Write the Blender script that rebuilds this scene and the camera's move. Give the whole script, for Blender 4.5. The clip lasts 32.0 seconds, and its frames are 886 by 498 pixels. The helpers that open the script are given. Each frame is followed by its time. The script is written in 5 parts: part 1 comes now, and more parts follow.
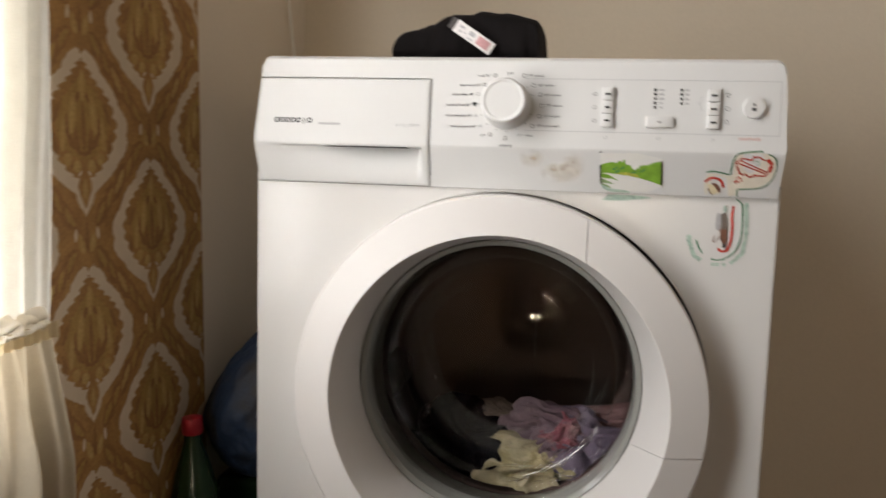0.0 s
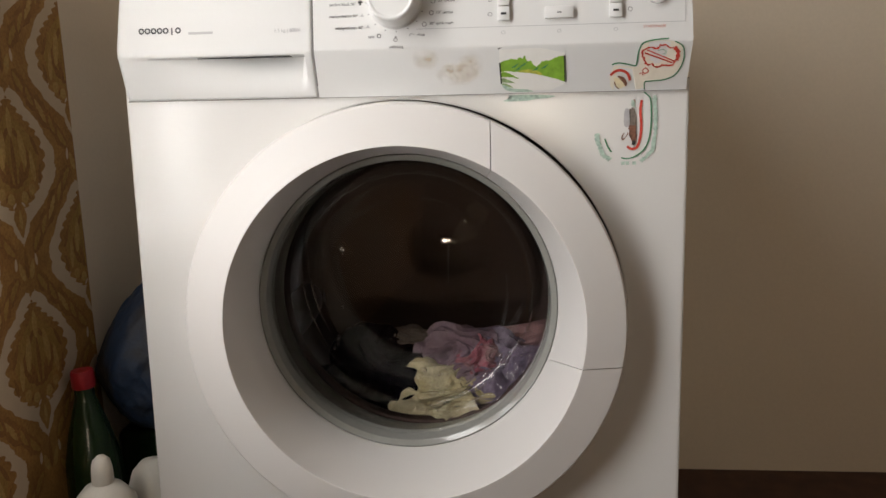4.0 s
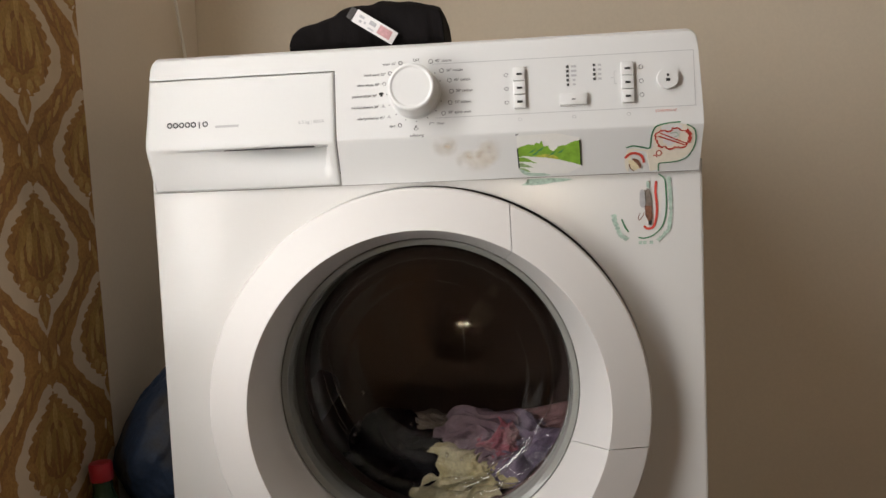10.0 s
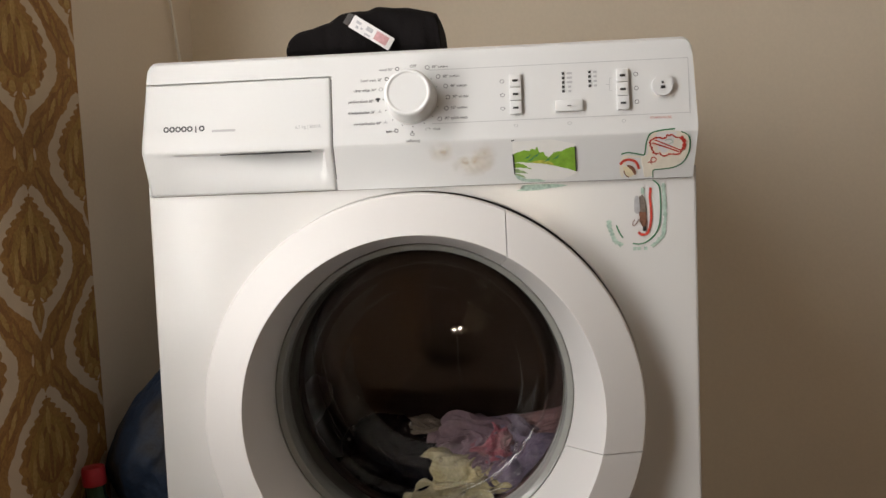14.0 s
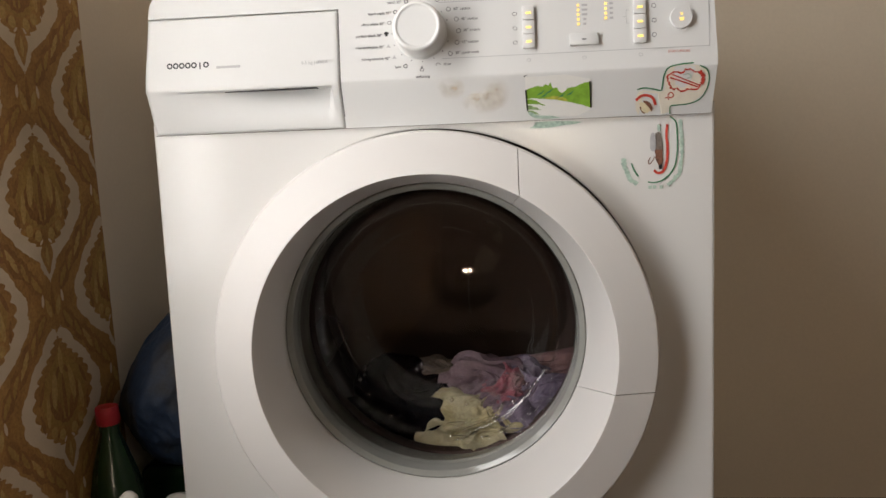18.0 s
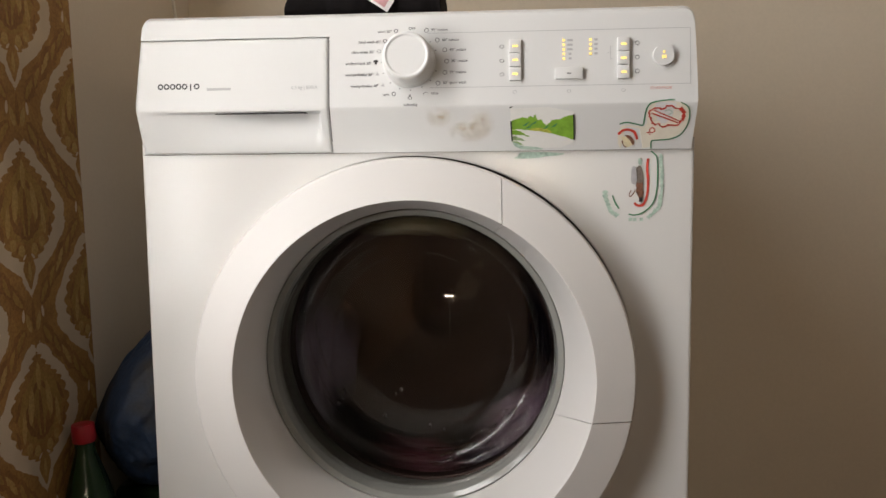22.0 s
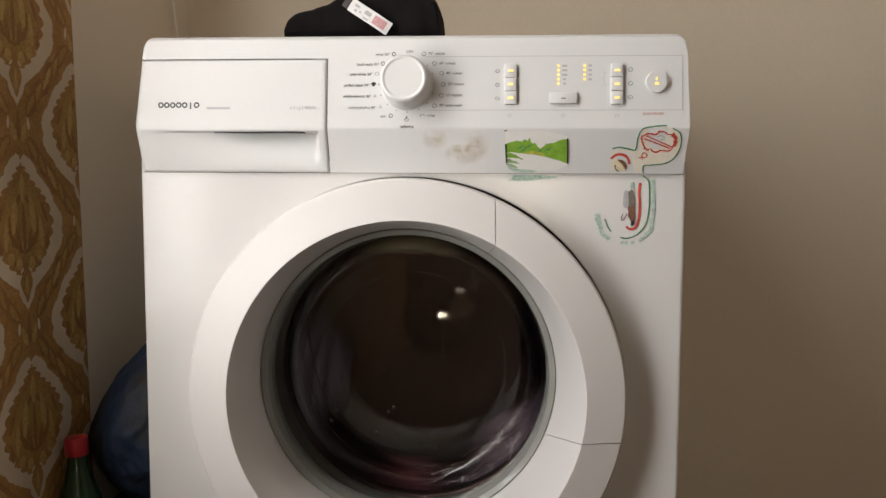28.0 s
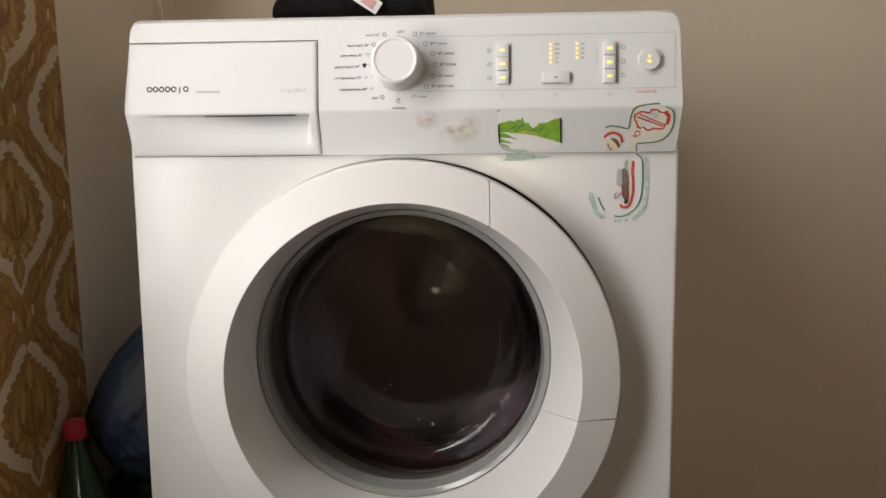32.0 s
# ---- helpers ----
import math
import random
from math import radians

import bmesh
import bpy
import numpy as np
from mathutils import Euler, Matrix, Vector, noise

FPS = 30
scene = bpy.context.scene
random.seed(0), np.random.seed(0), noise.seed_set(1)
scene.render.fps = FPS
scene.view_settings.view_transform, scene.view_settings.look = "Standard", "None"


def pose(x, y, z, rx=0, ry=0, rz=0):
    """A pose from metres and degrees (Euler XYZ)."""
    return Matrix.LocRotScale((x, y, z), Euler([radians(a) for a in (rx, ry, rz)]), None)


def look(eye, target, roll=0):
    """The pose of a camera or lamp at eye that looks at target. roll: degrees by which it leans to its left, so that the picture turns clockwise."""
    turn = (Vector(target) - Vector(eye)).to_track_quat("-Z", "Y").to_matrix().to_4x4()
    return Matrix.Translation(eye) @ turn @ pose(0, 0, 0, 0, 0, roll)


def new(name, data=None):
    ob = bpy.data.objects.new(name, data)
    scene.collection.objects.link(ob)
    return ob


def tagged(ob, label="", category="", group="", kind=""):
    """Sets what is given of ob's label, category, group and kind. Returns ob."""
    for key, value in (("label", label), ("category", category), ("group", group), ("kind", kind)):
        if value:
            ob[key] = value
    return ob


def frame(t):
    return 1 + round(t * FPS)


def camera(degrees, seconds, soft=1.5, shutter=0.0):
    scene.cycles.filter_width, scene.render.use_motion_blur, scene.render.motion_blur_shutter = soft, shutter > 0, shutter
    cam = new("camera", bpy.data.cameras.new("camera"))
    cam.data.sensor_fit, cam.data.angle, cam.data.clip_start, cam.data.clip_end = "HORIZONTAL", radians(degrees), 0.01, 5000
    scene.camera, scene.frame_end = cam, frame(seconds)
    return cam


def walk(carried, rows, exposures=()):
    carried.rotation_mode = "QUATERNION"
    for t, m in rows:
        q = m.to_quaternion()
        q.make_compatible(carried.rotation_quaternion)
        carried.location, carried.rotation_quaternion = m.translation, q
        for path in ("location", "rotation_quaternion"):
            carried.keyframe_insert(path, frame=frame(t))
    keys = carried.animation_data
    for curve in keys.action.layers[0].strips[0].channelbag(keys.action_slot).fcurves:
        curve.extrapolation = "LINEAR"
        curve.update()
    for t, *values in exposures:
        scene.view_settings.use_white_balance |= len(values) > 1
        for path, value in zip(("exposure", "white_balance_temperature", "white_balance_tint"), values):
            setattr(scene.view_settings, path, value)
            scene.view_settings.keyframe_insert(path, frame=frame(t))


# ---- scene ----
cam = camera(54.4, 32.0, shutter=0.5)
PATH = [
    (0, (0.114, -0.983, 0.743), (-0.25, 0.97, 0.513), 1.6),
    (0.5, (0.14, -0.962, 0.735), (-0.148, 1.0, 0.477), -1.6),
    (1, (0.145, -0.984, 0.725), (-0.176, 0.973, 0.459), -1.7),
    (1.5, (0.139, -0.993, 0.728), (-0.169, 0.964, 0.451), -1.0),
    (2, (0.144, -0.997, 0.728), (-0.122, 0.963, 0.439), -1.3),
    (2.5, (0.156, -1.0, 0.741), (-0.168, 0.96, 0.506), -3.9),
    (3, (0.156, -0.98, 0.734), (-0.104, 0.987, 0.482), -2.4),
    (3.5, (0.144, -0.919, 0.716), (-0.064, 1.036, 0.347), -1.5),
    (5.5, (0.107, -0.914, 0.687), (-0.043, 1.064, 0.434), -1.5),
    (6, (0.117, -0.937, 0.7), (-0.067, 1.042, 0.473), -2.2),
    (6.5, (0.115, -0.919, 0.695), (-0.036, 1.067, 0.511), -3.6),
    (7, (0.122, -0.916, 0.693), (-0.044, 1.065, 0.475), -3.6),
    (7.5, (0.107, -0.925, 0.698), (-0.078, 1.055, 0.484), -3.0),
    (8, (0.099, -0.921, 0.691), (-0.111, 1.053, 0.447), -2.6),
    (8.5, (0.102, -0.926, 0.695), (-0.09, 1.052, 0.47), -2.5),
    (9, (0.105, -0.933, 0.695), (-0.094, 1.049, 0.511), -2.6),
    (9.5, (0.102, -0.936, 0.699), (-0.082, 1.05, 0.552), -2.5),
    (10, (0.106, -0.932, 0.698), (-0.072, 1.054, 0.545), -2.5),
    (10.5, (0.105, -0.931, 0.697), (-0.061, 1.055, 0.533), -2.7),
    (11, (0.105, -0.934, 0.696), (-0.066, 1.053, 0.545), -2.6),
    (11.5, (0.102, -0.937, 0.696), (-0.07, 1.051, 0.557), -2.4),
    (12, (0.102, -0.937, 0.698), (-0.068, 1.051, 0.564), -2.4),
    (12.5, (0.103, -0.937, 0.698), (-0.066, 1.052, 0.569), -2.3),
    (13, (0.104, -0.932, 0.698), (-0.057, 1.056, 0.557), -2.3),
    (13.5, (0.103, -0.935, 0.696), (-0.054, 1.054, 0.555), -2.3),
    (14, (0.101, -0.936, 0.697), (-0.055, 1.053, 0.558), -2.2),
    (14.5, (0.1, -0.936, 0.698), (-0.057, 1.052, 0.553), -2.1),
    (15, (0.108, -0.928, 0.689), (-0.086, 1.053, 0.504), -2.5),
    (15.5, (0.101, -0.926, 0.696), (-0.09, 1.049, 0.448), -2.7),
    (17.5, (0.099, -0.923, 0.693), (-0.096, 1.051, 0.441), -2.3),
    (18, (0.101, -0.92, 0.694), (-0.087, 1.052, 0.42), -2.4),
    (18.5, (0.101, -0.921, 0.691), (-0.082, 1.052, 0.421), -2.1),
    (19, (0.101, -0.925, 0.689), (-0.045, 1.056, 0.452), -1.0),
    (19.5, (0.094, -0.929, 0.696), (-0.04, 1.053, 0.466), -1.0),
    (20, (0.099, -0.931, 0.695), (-0.047, 1.052, 0.474), -0.9),
    (20.5, (0.106, -0.933, 0.69), (-0.047, 1.05, 0.481), -0.5),
    (21, (0.111, -0.938, 0.698), (-0.047, 1.045, 0.494), -0.3),
    (21.5, (0.106, -0.94, 0.703), (-0.036, 1.046, 0.513), -0.4),
    (22, (0.1, -0.932, 0.694), (-0.043, 1.051, 0.482), -0.7),
    (22.5, (0.095, -0.935, 0.697), (-0.037, 1.048, 0.474), -0.6),
    (23, (0.102, -0.934, 0.695), (-0.043, 1.049, 0.475), -0.5),
    (23.5, (0.096, -0.935, 0.696), (-0.041, 1.048, 0.472), -0.5),
    (24, (0.098, -0.937, 0.698), (-0.039, 1.046, 0.475), -0.5),
    (24.5, (0.099, -0.938, 0.69), (-0.039, 1.047, 0.49), -0.2),
    (25, (0.104, -0.938, 0.7), (-0.043, 1.046, 0.495), -0.2),
    (25.5, (0.115, -0.936, 0.694), (-0.044, 1.049, 0.514), -0.2),
    (27.5, (0.109, -0.941, 0.701), (-0.033, 1.045, 0.521), -0.1),
    (28, (0.103, -0.943, 0.699), (-0.031, 1.045, 0.525), 0.2),
    (28.5, (0.107, -0.946, 0.697), (-0.036, 1.042, 0.539), 0.3),
    (29, (0.102, -0.954, 0.702), (-0.047, 1.034, 0.547), 0.3),
    (29.5, (0.099, -0.959, 0.71), (-0.057, 1.026, 0.516), 0.0),
    (30, (0.1, -0.959, 0.709), (-0.051, 1.026, 0.52), 0.0),
    (30.5, (0.097, -0.96, 0.709), (-0.043, 1.027, 0.524), 0.4),
    (31, (0.097, -0.959, 0.712), (-0.038, 1.026, 0.515), 0.4),
    (31.5, (0.091, -0.958, 0.71), (-0.028, 1.028, 0.505), 0.4),
    (32, (0.096, -0.942, 0.72), (-0.01, 1.038, 0.458), -0.7),
]
walk(cam, [(t, look(eye, target, roll)) for t, eye, target, roll in PATH])

# ---- light ----
world = bpy.data.worlds.new("sky")
scene.world = world
world.use_nodes = True
wn = world.node_tree.nodes
sky = wn.new("ShaderNodeTexSky")
sky.sky_type, sky.sun_disc, sky.sun_elevation, sky.sun_rotation = "NISHITA", False, radians(35), radians(-70)
world.node_tree.links.new(sky.outputs[0], wn["Background"].inputs[0])
wn["Background"].inputs[1].default_value = 0.12


def window_light(name, place, turn, width, height, watts, colour):
    lamp = bpy.data.lights.new(name, "AREA")
    lamp.shape, lamp.size, lamp.size_y, lamp.energy, lamp.color = "RECTANGLE", width, height, watts, colour
    ob = new(name, lamp)
    ob.matrix_world = pose(*place, *turn)
    return ob


LEFT, BACK, SOUTH, EAST, CEILING = -0.47, 0.63, -6.0, 2.9, 2.55
WIN_Y0, WIN_Y1, WIN_Z0, WIN_Z1 = -0.69, -0.25, 0.46, 1.90
window_light("window_daylight", (LEFT - 0.02, (WIN_Y0 + WIN_Y1) / 2, (WIN_Z0 + WIN_Z1) / 2), (0, -90, 0), WIN_Z1 - WIN_Z0 - 0.02, WIN_Y1 - WIN_Y0 - 0.02, 23.2, (1.0, 0.975, 0.945))
# Unseen warm fill added from the east to brighten wallpaper and door funnel.
window_light("east_fill_light", (EAST + 0.02, -0.75, 1.5), (0, 90, 0), 1.0, 0.44, 6.6, (1.0, 0.74, 0.49))
scene.view_settings.exposure = 0.0


# ---- materials ----
def material(name, colour, rough=0.5, metal=0.0, vary=0.06, size=8.0, bump=0.02, grain=300.0, coat=0.0, spec=0.5):
    """A principled material with two scales of variation in colour and a fine relief."""
    m = bpy.data.materials.new(name)
    m.use_nodes = True
    t, b = m.node_tree, m.node_tree.nodes["Principled BSDF"]
    n, l = t.nodes, t.links
    co = n.new("ShaderNodeTexCoord")
    big, fine = n.new("ShaderNodeTexNoise"), n.new("ShaderNodeTexNoise")
    big.inputs["Scale"].default_value, big.inputs["Detail"].default_value = size, 5
    fine.inputs["Scale"].default_value, fine.inputs["Detail"].default_value = grain, 3
    ramp = n.new("ShaderNodeValToRGB")
    dark = [c * (1 - vary) for c in colour]
    light = [min(1, c * (1 + vary)) for c in colour]
    ramp.color_ramp.elements[0].position, ramp.color_ramp.elements[0].color = 0.3, (*dark, 1)
    ramp.color_ramp.elements[1].position, ramp.color_ramp.elements[1].color = 0.7, (*light, 1)
    mix = n.new("ShaderNodeMath")
    mix.operation = "MULTIPLY_ADD"
    mix.inputs[1].default_value = 0.35
    l.new(co.outputs["Object"], big.inputs["Vector"])
    l.new(co.outputs["Object"], fine.inputs["Vector"])
    l.new(fine.outputs["Fac"], mix.inputs[0])
    scale = n.new("ShaderNodeMath")
    scale.operation = "MULTIPLY"
    scale.inputs[1].default_value = 0.65
    l.new(big.outputs["Fac"], scale.inputs[0])
    l.new(scale.outputs[0], mix.inputs[2])
    l.new(mix.outputs[0], ramp.inputs["Fac"])
    l.new(ramp.outputs["Color"], b.inputs["Base Color"])
    if bump:
        bp = n.new("ShaderNodeBump")
        bp.inputs["Strength"].default_value, bp.inputs["Distance"].default_value = bump, 0.002
        l.new(fine.outputs["Fac"], bp.inputs["Height"])
        l.new(bp.outputs["Normal"], b.inputs["Normal"])
    b.inputs["Roughness"].default_value = rough
    b.inputs["Metallic"].default_value = metal
    b.inputs["Coat Weight"].default_value = coat
    b.inputs["Specular IOR Level"].default_value = spec
    return m


def mottled(name, colour, other, size):
    """A worn print: patches of a second colour and fine specks over the first."""
    m = material(name, colour, 0.65, vary=0.16, size=50, bump=0.15, grain=500)
    n, l = m.node_tree.nodes, m.node_tree.links
    b = n["Principled BSDF"]
    old = b.inputs["Base Color"].links[0].from_socket
    co, patch, speck, ramp, mix, dark = (n.new("ShaderNode" + k) for k in ("TexCoord", "TexNoise", "TexNoise", "ValToRGB", "Mix", "Mix"))
    patch.inputs["Scale"].default_value, patch.inputs["Detail"].default_value = size, 3
    speck.inputs["Scale"].default_value, speck.inputs["Detail"].default_value = 260, 4
    ramp.color_ramp.elements[0].position, ramp.color_ramp.elements[1].position = 0.44, 0.60
    mix.data_type = dark.data_type = "RGBA"
    dark.blend_type = "MULTIPLY"
    dark.inputs[0].default_value = 0.5
    mix.inputs[7].default_value = (*other, 1)
    for tex in (patch, speck):
        l.new(co.outputs["Object"], tex.inputs["Vector"])
    l.new(patch.outputs["Fac"], ramp.inputs["Fac"])
    l.new(ramp.outputs["Color"], mix.inputs[0])
    l.new(old, mix.inputs[6])
    l.new(mix.outputs[2], dark.inputs[6])
    tone = n.new("ShaderNodeValToRGB")
    tone.color_ramp.elements[0].position, tone.color_ramp.elements[0].color = 0.35, (0.55, 0.52, 0.50, 1)
    tone.color_ramp.elements[1].position, tone.color_ramp.elements[1].color = 0.60, (1, 1, 1, 1)
    l.new(speck.outputs["Fac"], tone.inputs["Fac"])
    l.new(tone.outputs["Color"], dark.inputs[7])
    l.new(dark.outputs[2], b.inputs["Base Color"])
    return m


def glowing(name, colour, strength):
    m = bpy.data.materials.new(name)
    m.use_nodes = True
    b = m.node_tree.nodes["Principled BSDF"]
    b.inputs["Base Color"].default_value = (*colour, 1)
    b.inputs["Emission Color"].default_value = (*colour, 1)
    b.inputs["Emission Strength"].default_value = strength
    return m


def clear(name, colour, rough=0.0, ior=1.5):
    m = bpy.data.materials.new(name)
    m.use_nodes = True
    b = m.node_tree.nodes["Principled BSDF"]
    b.inputs["Base Color"].default_value = (*colour, 1)
    b.inputs["Roughness"].default_value = rough
    b.inputs["Transmission Weight"].default_value = 1
    b.inputs["IOR"].default_value = ior
    return m


ENAMEL = material("white_enamel", (0.645, 0.635, 0.62), 0.21, vary=0.02, size=5, bump=0.015, grain=900)
PLASTIC = material("white_plastic", (0.635, 0.635, 0.63), 0.38, vary=0.02, size=6, bump=0.03, grain=1500)
DOOR_WHITE = material("door_white", (0.64, 0.62, 0.605), 0.42, vary=0.02, size=6, bump=0.03, grain=1500)
GREY_RIM = material("grey_rim", (0.25, 0.25, 0.235), 0.09, vary=0.06, size=14, bump=0.02)
RUBBER = material("grey_rubber", (0.035, 0.034, 0.032), 0.55, vary=0.15, size=20, bump=0.1)
GASKET = material("gasket_rubber", (0.095, 0.092, 0.080), 0.5, vary=0.15, size=20, bump=0.1)
# Near-black steel: the shade of the drum's inside is put into the colour.
STEEL = material("shaded_drum_steel", (0.058, 0.041, 0.037), 0.5, metal=1.0, vary=0.12, size=12, bump=0.04)
PADDLE = material("drum_paddle", (0.05, 0.047, 0.045), 0.35, vary=0.1, size=15)
# Near-black colour in place of the shade inside the cabinet.
INSIDE_SHADE = material("inside_shade", (0.024, 0.019, 0.017), 0.8, vary=0.1)
GLASS = clear("door_glass", (0.93, 0.92, 0.91), 0.012, 1.31)
INK = material("grey_ink", (0.125, 0.125, 0.13), 0.6, vary=0.05, bump=0)
INK_PALE = material("pale_ink", (0.42, 0.42, 0.43), 0.6, vary=0.05, bump=0)
INK_RED = material("red_ink", (0.62, 0.34, 0.31), 0.6, vary=0.05, bump=0)
BLACK_INK = material("black_ink", (0.015, 0.015, 0.016), 0.5, vary=0.05, bump=0)
INK_DARK = material("dark_grey_ink", (0.055, 0.055, 0.06), 0.5, vary=0.05, bump=0)
STICKER_PAPER = material("sticker_paper", (0.70, 0.69, 0.665), 0.6, vary=0.03, size=90)
STICKER_CREAM = material("sticker_cream", (0.70, 0.65, 0.55), 0.6, vary=0.05, size=120)
STICKER_GREEN = material("sticker_green", (0.19, 0.36, 0.035), 0.5, vary=0.22, size=140)
STICKER_DARK_GREEN = material("sticker_dark_green", (0.05, 0.19, 0.09), 0.55, vary=0.2, size=200)
STICKER_PALE = material("sticker_pale_green", (0.36, 0.47, 0.40), 0.7, vary=0.35, size=260)
STICKER_RED = material("sticker_red", (0.52, 0.055, 0.035), 0.55, vary=0.25, size=300)
STICKER_BROWN = material("sticker_brown", (0.17, 0.075, 0.045), 0.6, vary=0.35, size=300)
STICKER_GREY = material("sticker_grey", (0.38, 0.37, 0.38), 0.6, vary=0.15, size=200)


def stain(name, colour, most):
    """A thin uneven film that fades out towards its edge."""
    m = material(name, colour, 0.6, vary=0.1, size=160)
    n, l = m.node_tree.nodes, m.node_tree.links
    co, mp, gr, no, mu = (n.new("ShaderNode" + k) for k in ("TexCoord", "Mapping", "TexGradient", "TexNoise", "Math"))
    mp.inputs["Location"].default_value = (-1.0, 0.0, -1.0)
    mp.inputs["Scale"].default_value = (2.0, 0.0, 2.0)
    gr.gradient_type = "SPHERICAL"
    no.inputs["Scale"].default_value = 70
    l.new(co.outputs["Generated"], mp.inputs["Vector"])
    l.new(mp.outputs[0], gr.inputs["Vector"])
    l.new(co.outputs["Object"], no.inputs["Vector"])
    ramp = n.new("ShaderNodeValToRGB")
    ramp.color_ramp.elements[0].position, ramp.color_ramp.elements[1].position = 0.28, 0.80
    l.new(no.outputs["Fac"], ramp.inputs["Fac"])
    mu.operation = "MULTIPLY"
    l.new(gr.outputs["Fac"], mu.inputs[0])
    l.new(ramp.outputs["Color"], mu.inputs[1])
    more = n.new("ShaderNodeMath")
    more.operation, more.use_clamp = "MULTIPLY", True
    more.inputs[1].default_value = most
    l.new(mu.outputs[0], more.inputs[0])
    l.new(more.outputs[0], n["Principled BSDF"].inputs["Alpha"])
    return m


STAIN = stain("brown_stain", (0.70, 0.60, 0.46), 1.3)
STAIN_FAINT = stain("faint_stain", (0.70, 0.59, 0.45), 0.8)
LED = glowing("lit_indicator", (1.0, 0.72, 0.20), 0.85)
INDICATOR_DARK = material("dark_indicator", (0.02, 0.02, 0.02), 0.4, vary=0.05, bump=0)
WALL_PAINT = material("wall_paint", (0.77, 0.685, 0.56), 0.75, vary=0.05, size=3, bump=0.07, grain=160)
WALL_DIM = material("plain_wall", (0.07, 0.048, 0.04), 0.8, vary=0.05, size=2, bump=0.2, grain=120)
PAPER = material("wallpaper_ground", (0.60, 0.50, 0.375), 0.7, vary=0.07, size=30, bump=0.2, grain=500)
GOLD = mottled("wallpaper_gold", (0.41, 0.225, 0.065), (0.35, 0.18, 0.052), 30)
OLIVE = mottled("wallpaper_olive", (0.42, 0.26, 0.070), (0.37, 0.22, 0.058), 40)
UMBER = mottled("wallpaper_umber", (0.325, 0.160, 0.048), (0.275, 0.130, 0.042), 35)
AMBER = mottled("wallpaper_amber", (0.53, 0.36, 0.125), (0.47, 0.30, 0.095), 50)
CARPET = material("brown_carpet", (0.06, 0.028, 0.016), 0.95, vary=0.35, size=25, bump=0.8, grain=400)
CEILING_WHITE = material("ceiling_white", (0.80, 0.77, 0.73), 0.9, vary=0.03, size=3)
WOOD_WHITE = material("painted_wood", (0.7, 0.68, 0.63), 0.45, vary=0.04, size=9)


# ---- mesh helpers ----
def finish(name, bm, mat, parent=None, label="", smooth=True):
    """Links a bmesh as one mesh object, with one material or a list of them."""
    bmesh.ops.recalc_face_normals(bm, faces=bm.faces)
    if all(e.is_manifold for e in bm.edges) and bm.calc_volume(signed=True) < 0:
        bmesh.ops.reverse_faces(bm, faces=bm.faces)
    me = bpy.data.meshes.new(name)
    for f in bm.faces:
        f.smooth = smooth
    bm.to_mesh(me)
    bm.free()
    for m in mat if isinstance(mat, list) else [mat]:
        me.materials.append(m)
    if smooth:
        me.set_sharp_from_angle(angle=radians(38))
    ob = new(name, me)
    if parent:
        ob.parent = parent
    if label:
        ob["label"] = label
    return ob


def part(name, bm, mat, parent, label="", smooth=True):
    return finish(name, bm, mat, parent, label, smooth)


def empty(name, place=(0, 0, 0)):
    ob = new(name)
    ob.location = place
    ob.empty_display_size = 0.05
    return ob


def box(x0, x1, y0, y1, z0, z1, bevel=0.0, segs=2, bm=None):
    bm = bm or bmesh.new()
    m = Matrix.Translation(((x0 + x1) / 2, (y0 + y1) / 2, (z0 + z1) / 2)) @ Matrix.Diagonal((x1 - x0, y1 - y0, z1 - z0, 1))
    made = bmesh.ops.create_cube(bm, size=1, matrix=m)
    if bevel:
        edges = {e for v in made["verts"] for e in v.link_edges}
        bmesh.ops.bevel(bm, geom=list(edges), offset=bevel, segments=segs, profile=0.5, affect="EDGES")
    return bm


def revolve(profile, cx, cz, start=None, end=None, segs=96, bm=None, closed=True, drift=None):
    """Turns a profile of (radius, y) round the axis along y through (cx, cz). start and end: degrees as functions of the radius. drift: how far the centre moves sideways and upwards at a depth y."""
    bm = bm or bmesh.new()
    full = start is None
    rings = []
    n = segs if full else segs + 1
    for r, y in profile:
        ring = []
        ox, oz = drift(y) if drift else (0.0, 0.0)
        for i in range(n):
            a = radians(360 * i / segs) if full else radians(start(r) + (end(r) - start(r)) * i / segs)
            ring.append(bm.verts.new((cx + ox + r * math.cos(a), y, cz + oz + r * math.sin(a))))
        rings.append(ring)
    pairs = list(zip(rings, rings[1:])) + ([(rings[-1], rings[0])] if closed else [])
    for a, b in pairs:
        for i in range(segs):
            j = (i + 1) % n
            bm.faces.new((a[i], a[j], b[j], b[i]))
    if not full and closed:
        bm.faces.new([r[0] for r in rings])
        bm.faces.new([r[-1] for r in reversed(rings)])
    return bm


def rounded_path(points, r, steps=5):
    """Rounds the corners of an open profile of (radius, y) by about r."""
    out = [points[0]]
    for p, q, s in zip(points, points[1:], points[2:]):
        a, b, c = Vector(p), Vector(q), Vector(s)
        u, w = min(r, (a - b).length * 0.45), min(r, (c - b).length * 0.45)
        p0, p1 = b + (a - b).normalized() * u, b + (c - b).normalized() * w
        if (a - b).length > 3 * r:
            out.append(tuple(p0 + (a - b).normalized() * 0.25 * r))
        for i in range(steps + 1):
            k = i / steps
            out.append(tuple((1 - k) ** 2 * p0 + 2 * k * (1 - k) * b + k * k * p1))
        if (c - b).length > 3 * r:
            out.append(tuple(p1 + (c - b).normalized() * 0.25 * r))
    return out + [points[-1]]


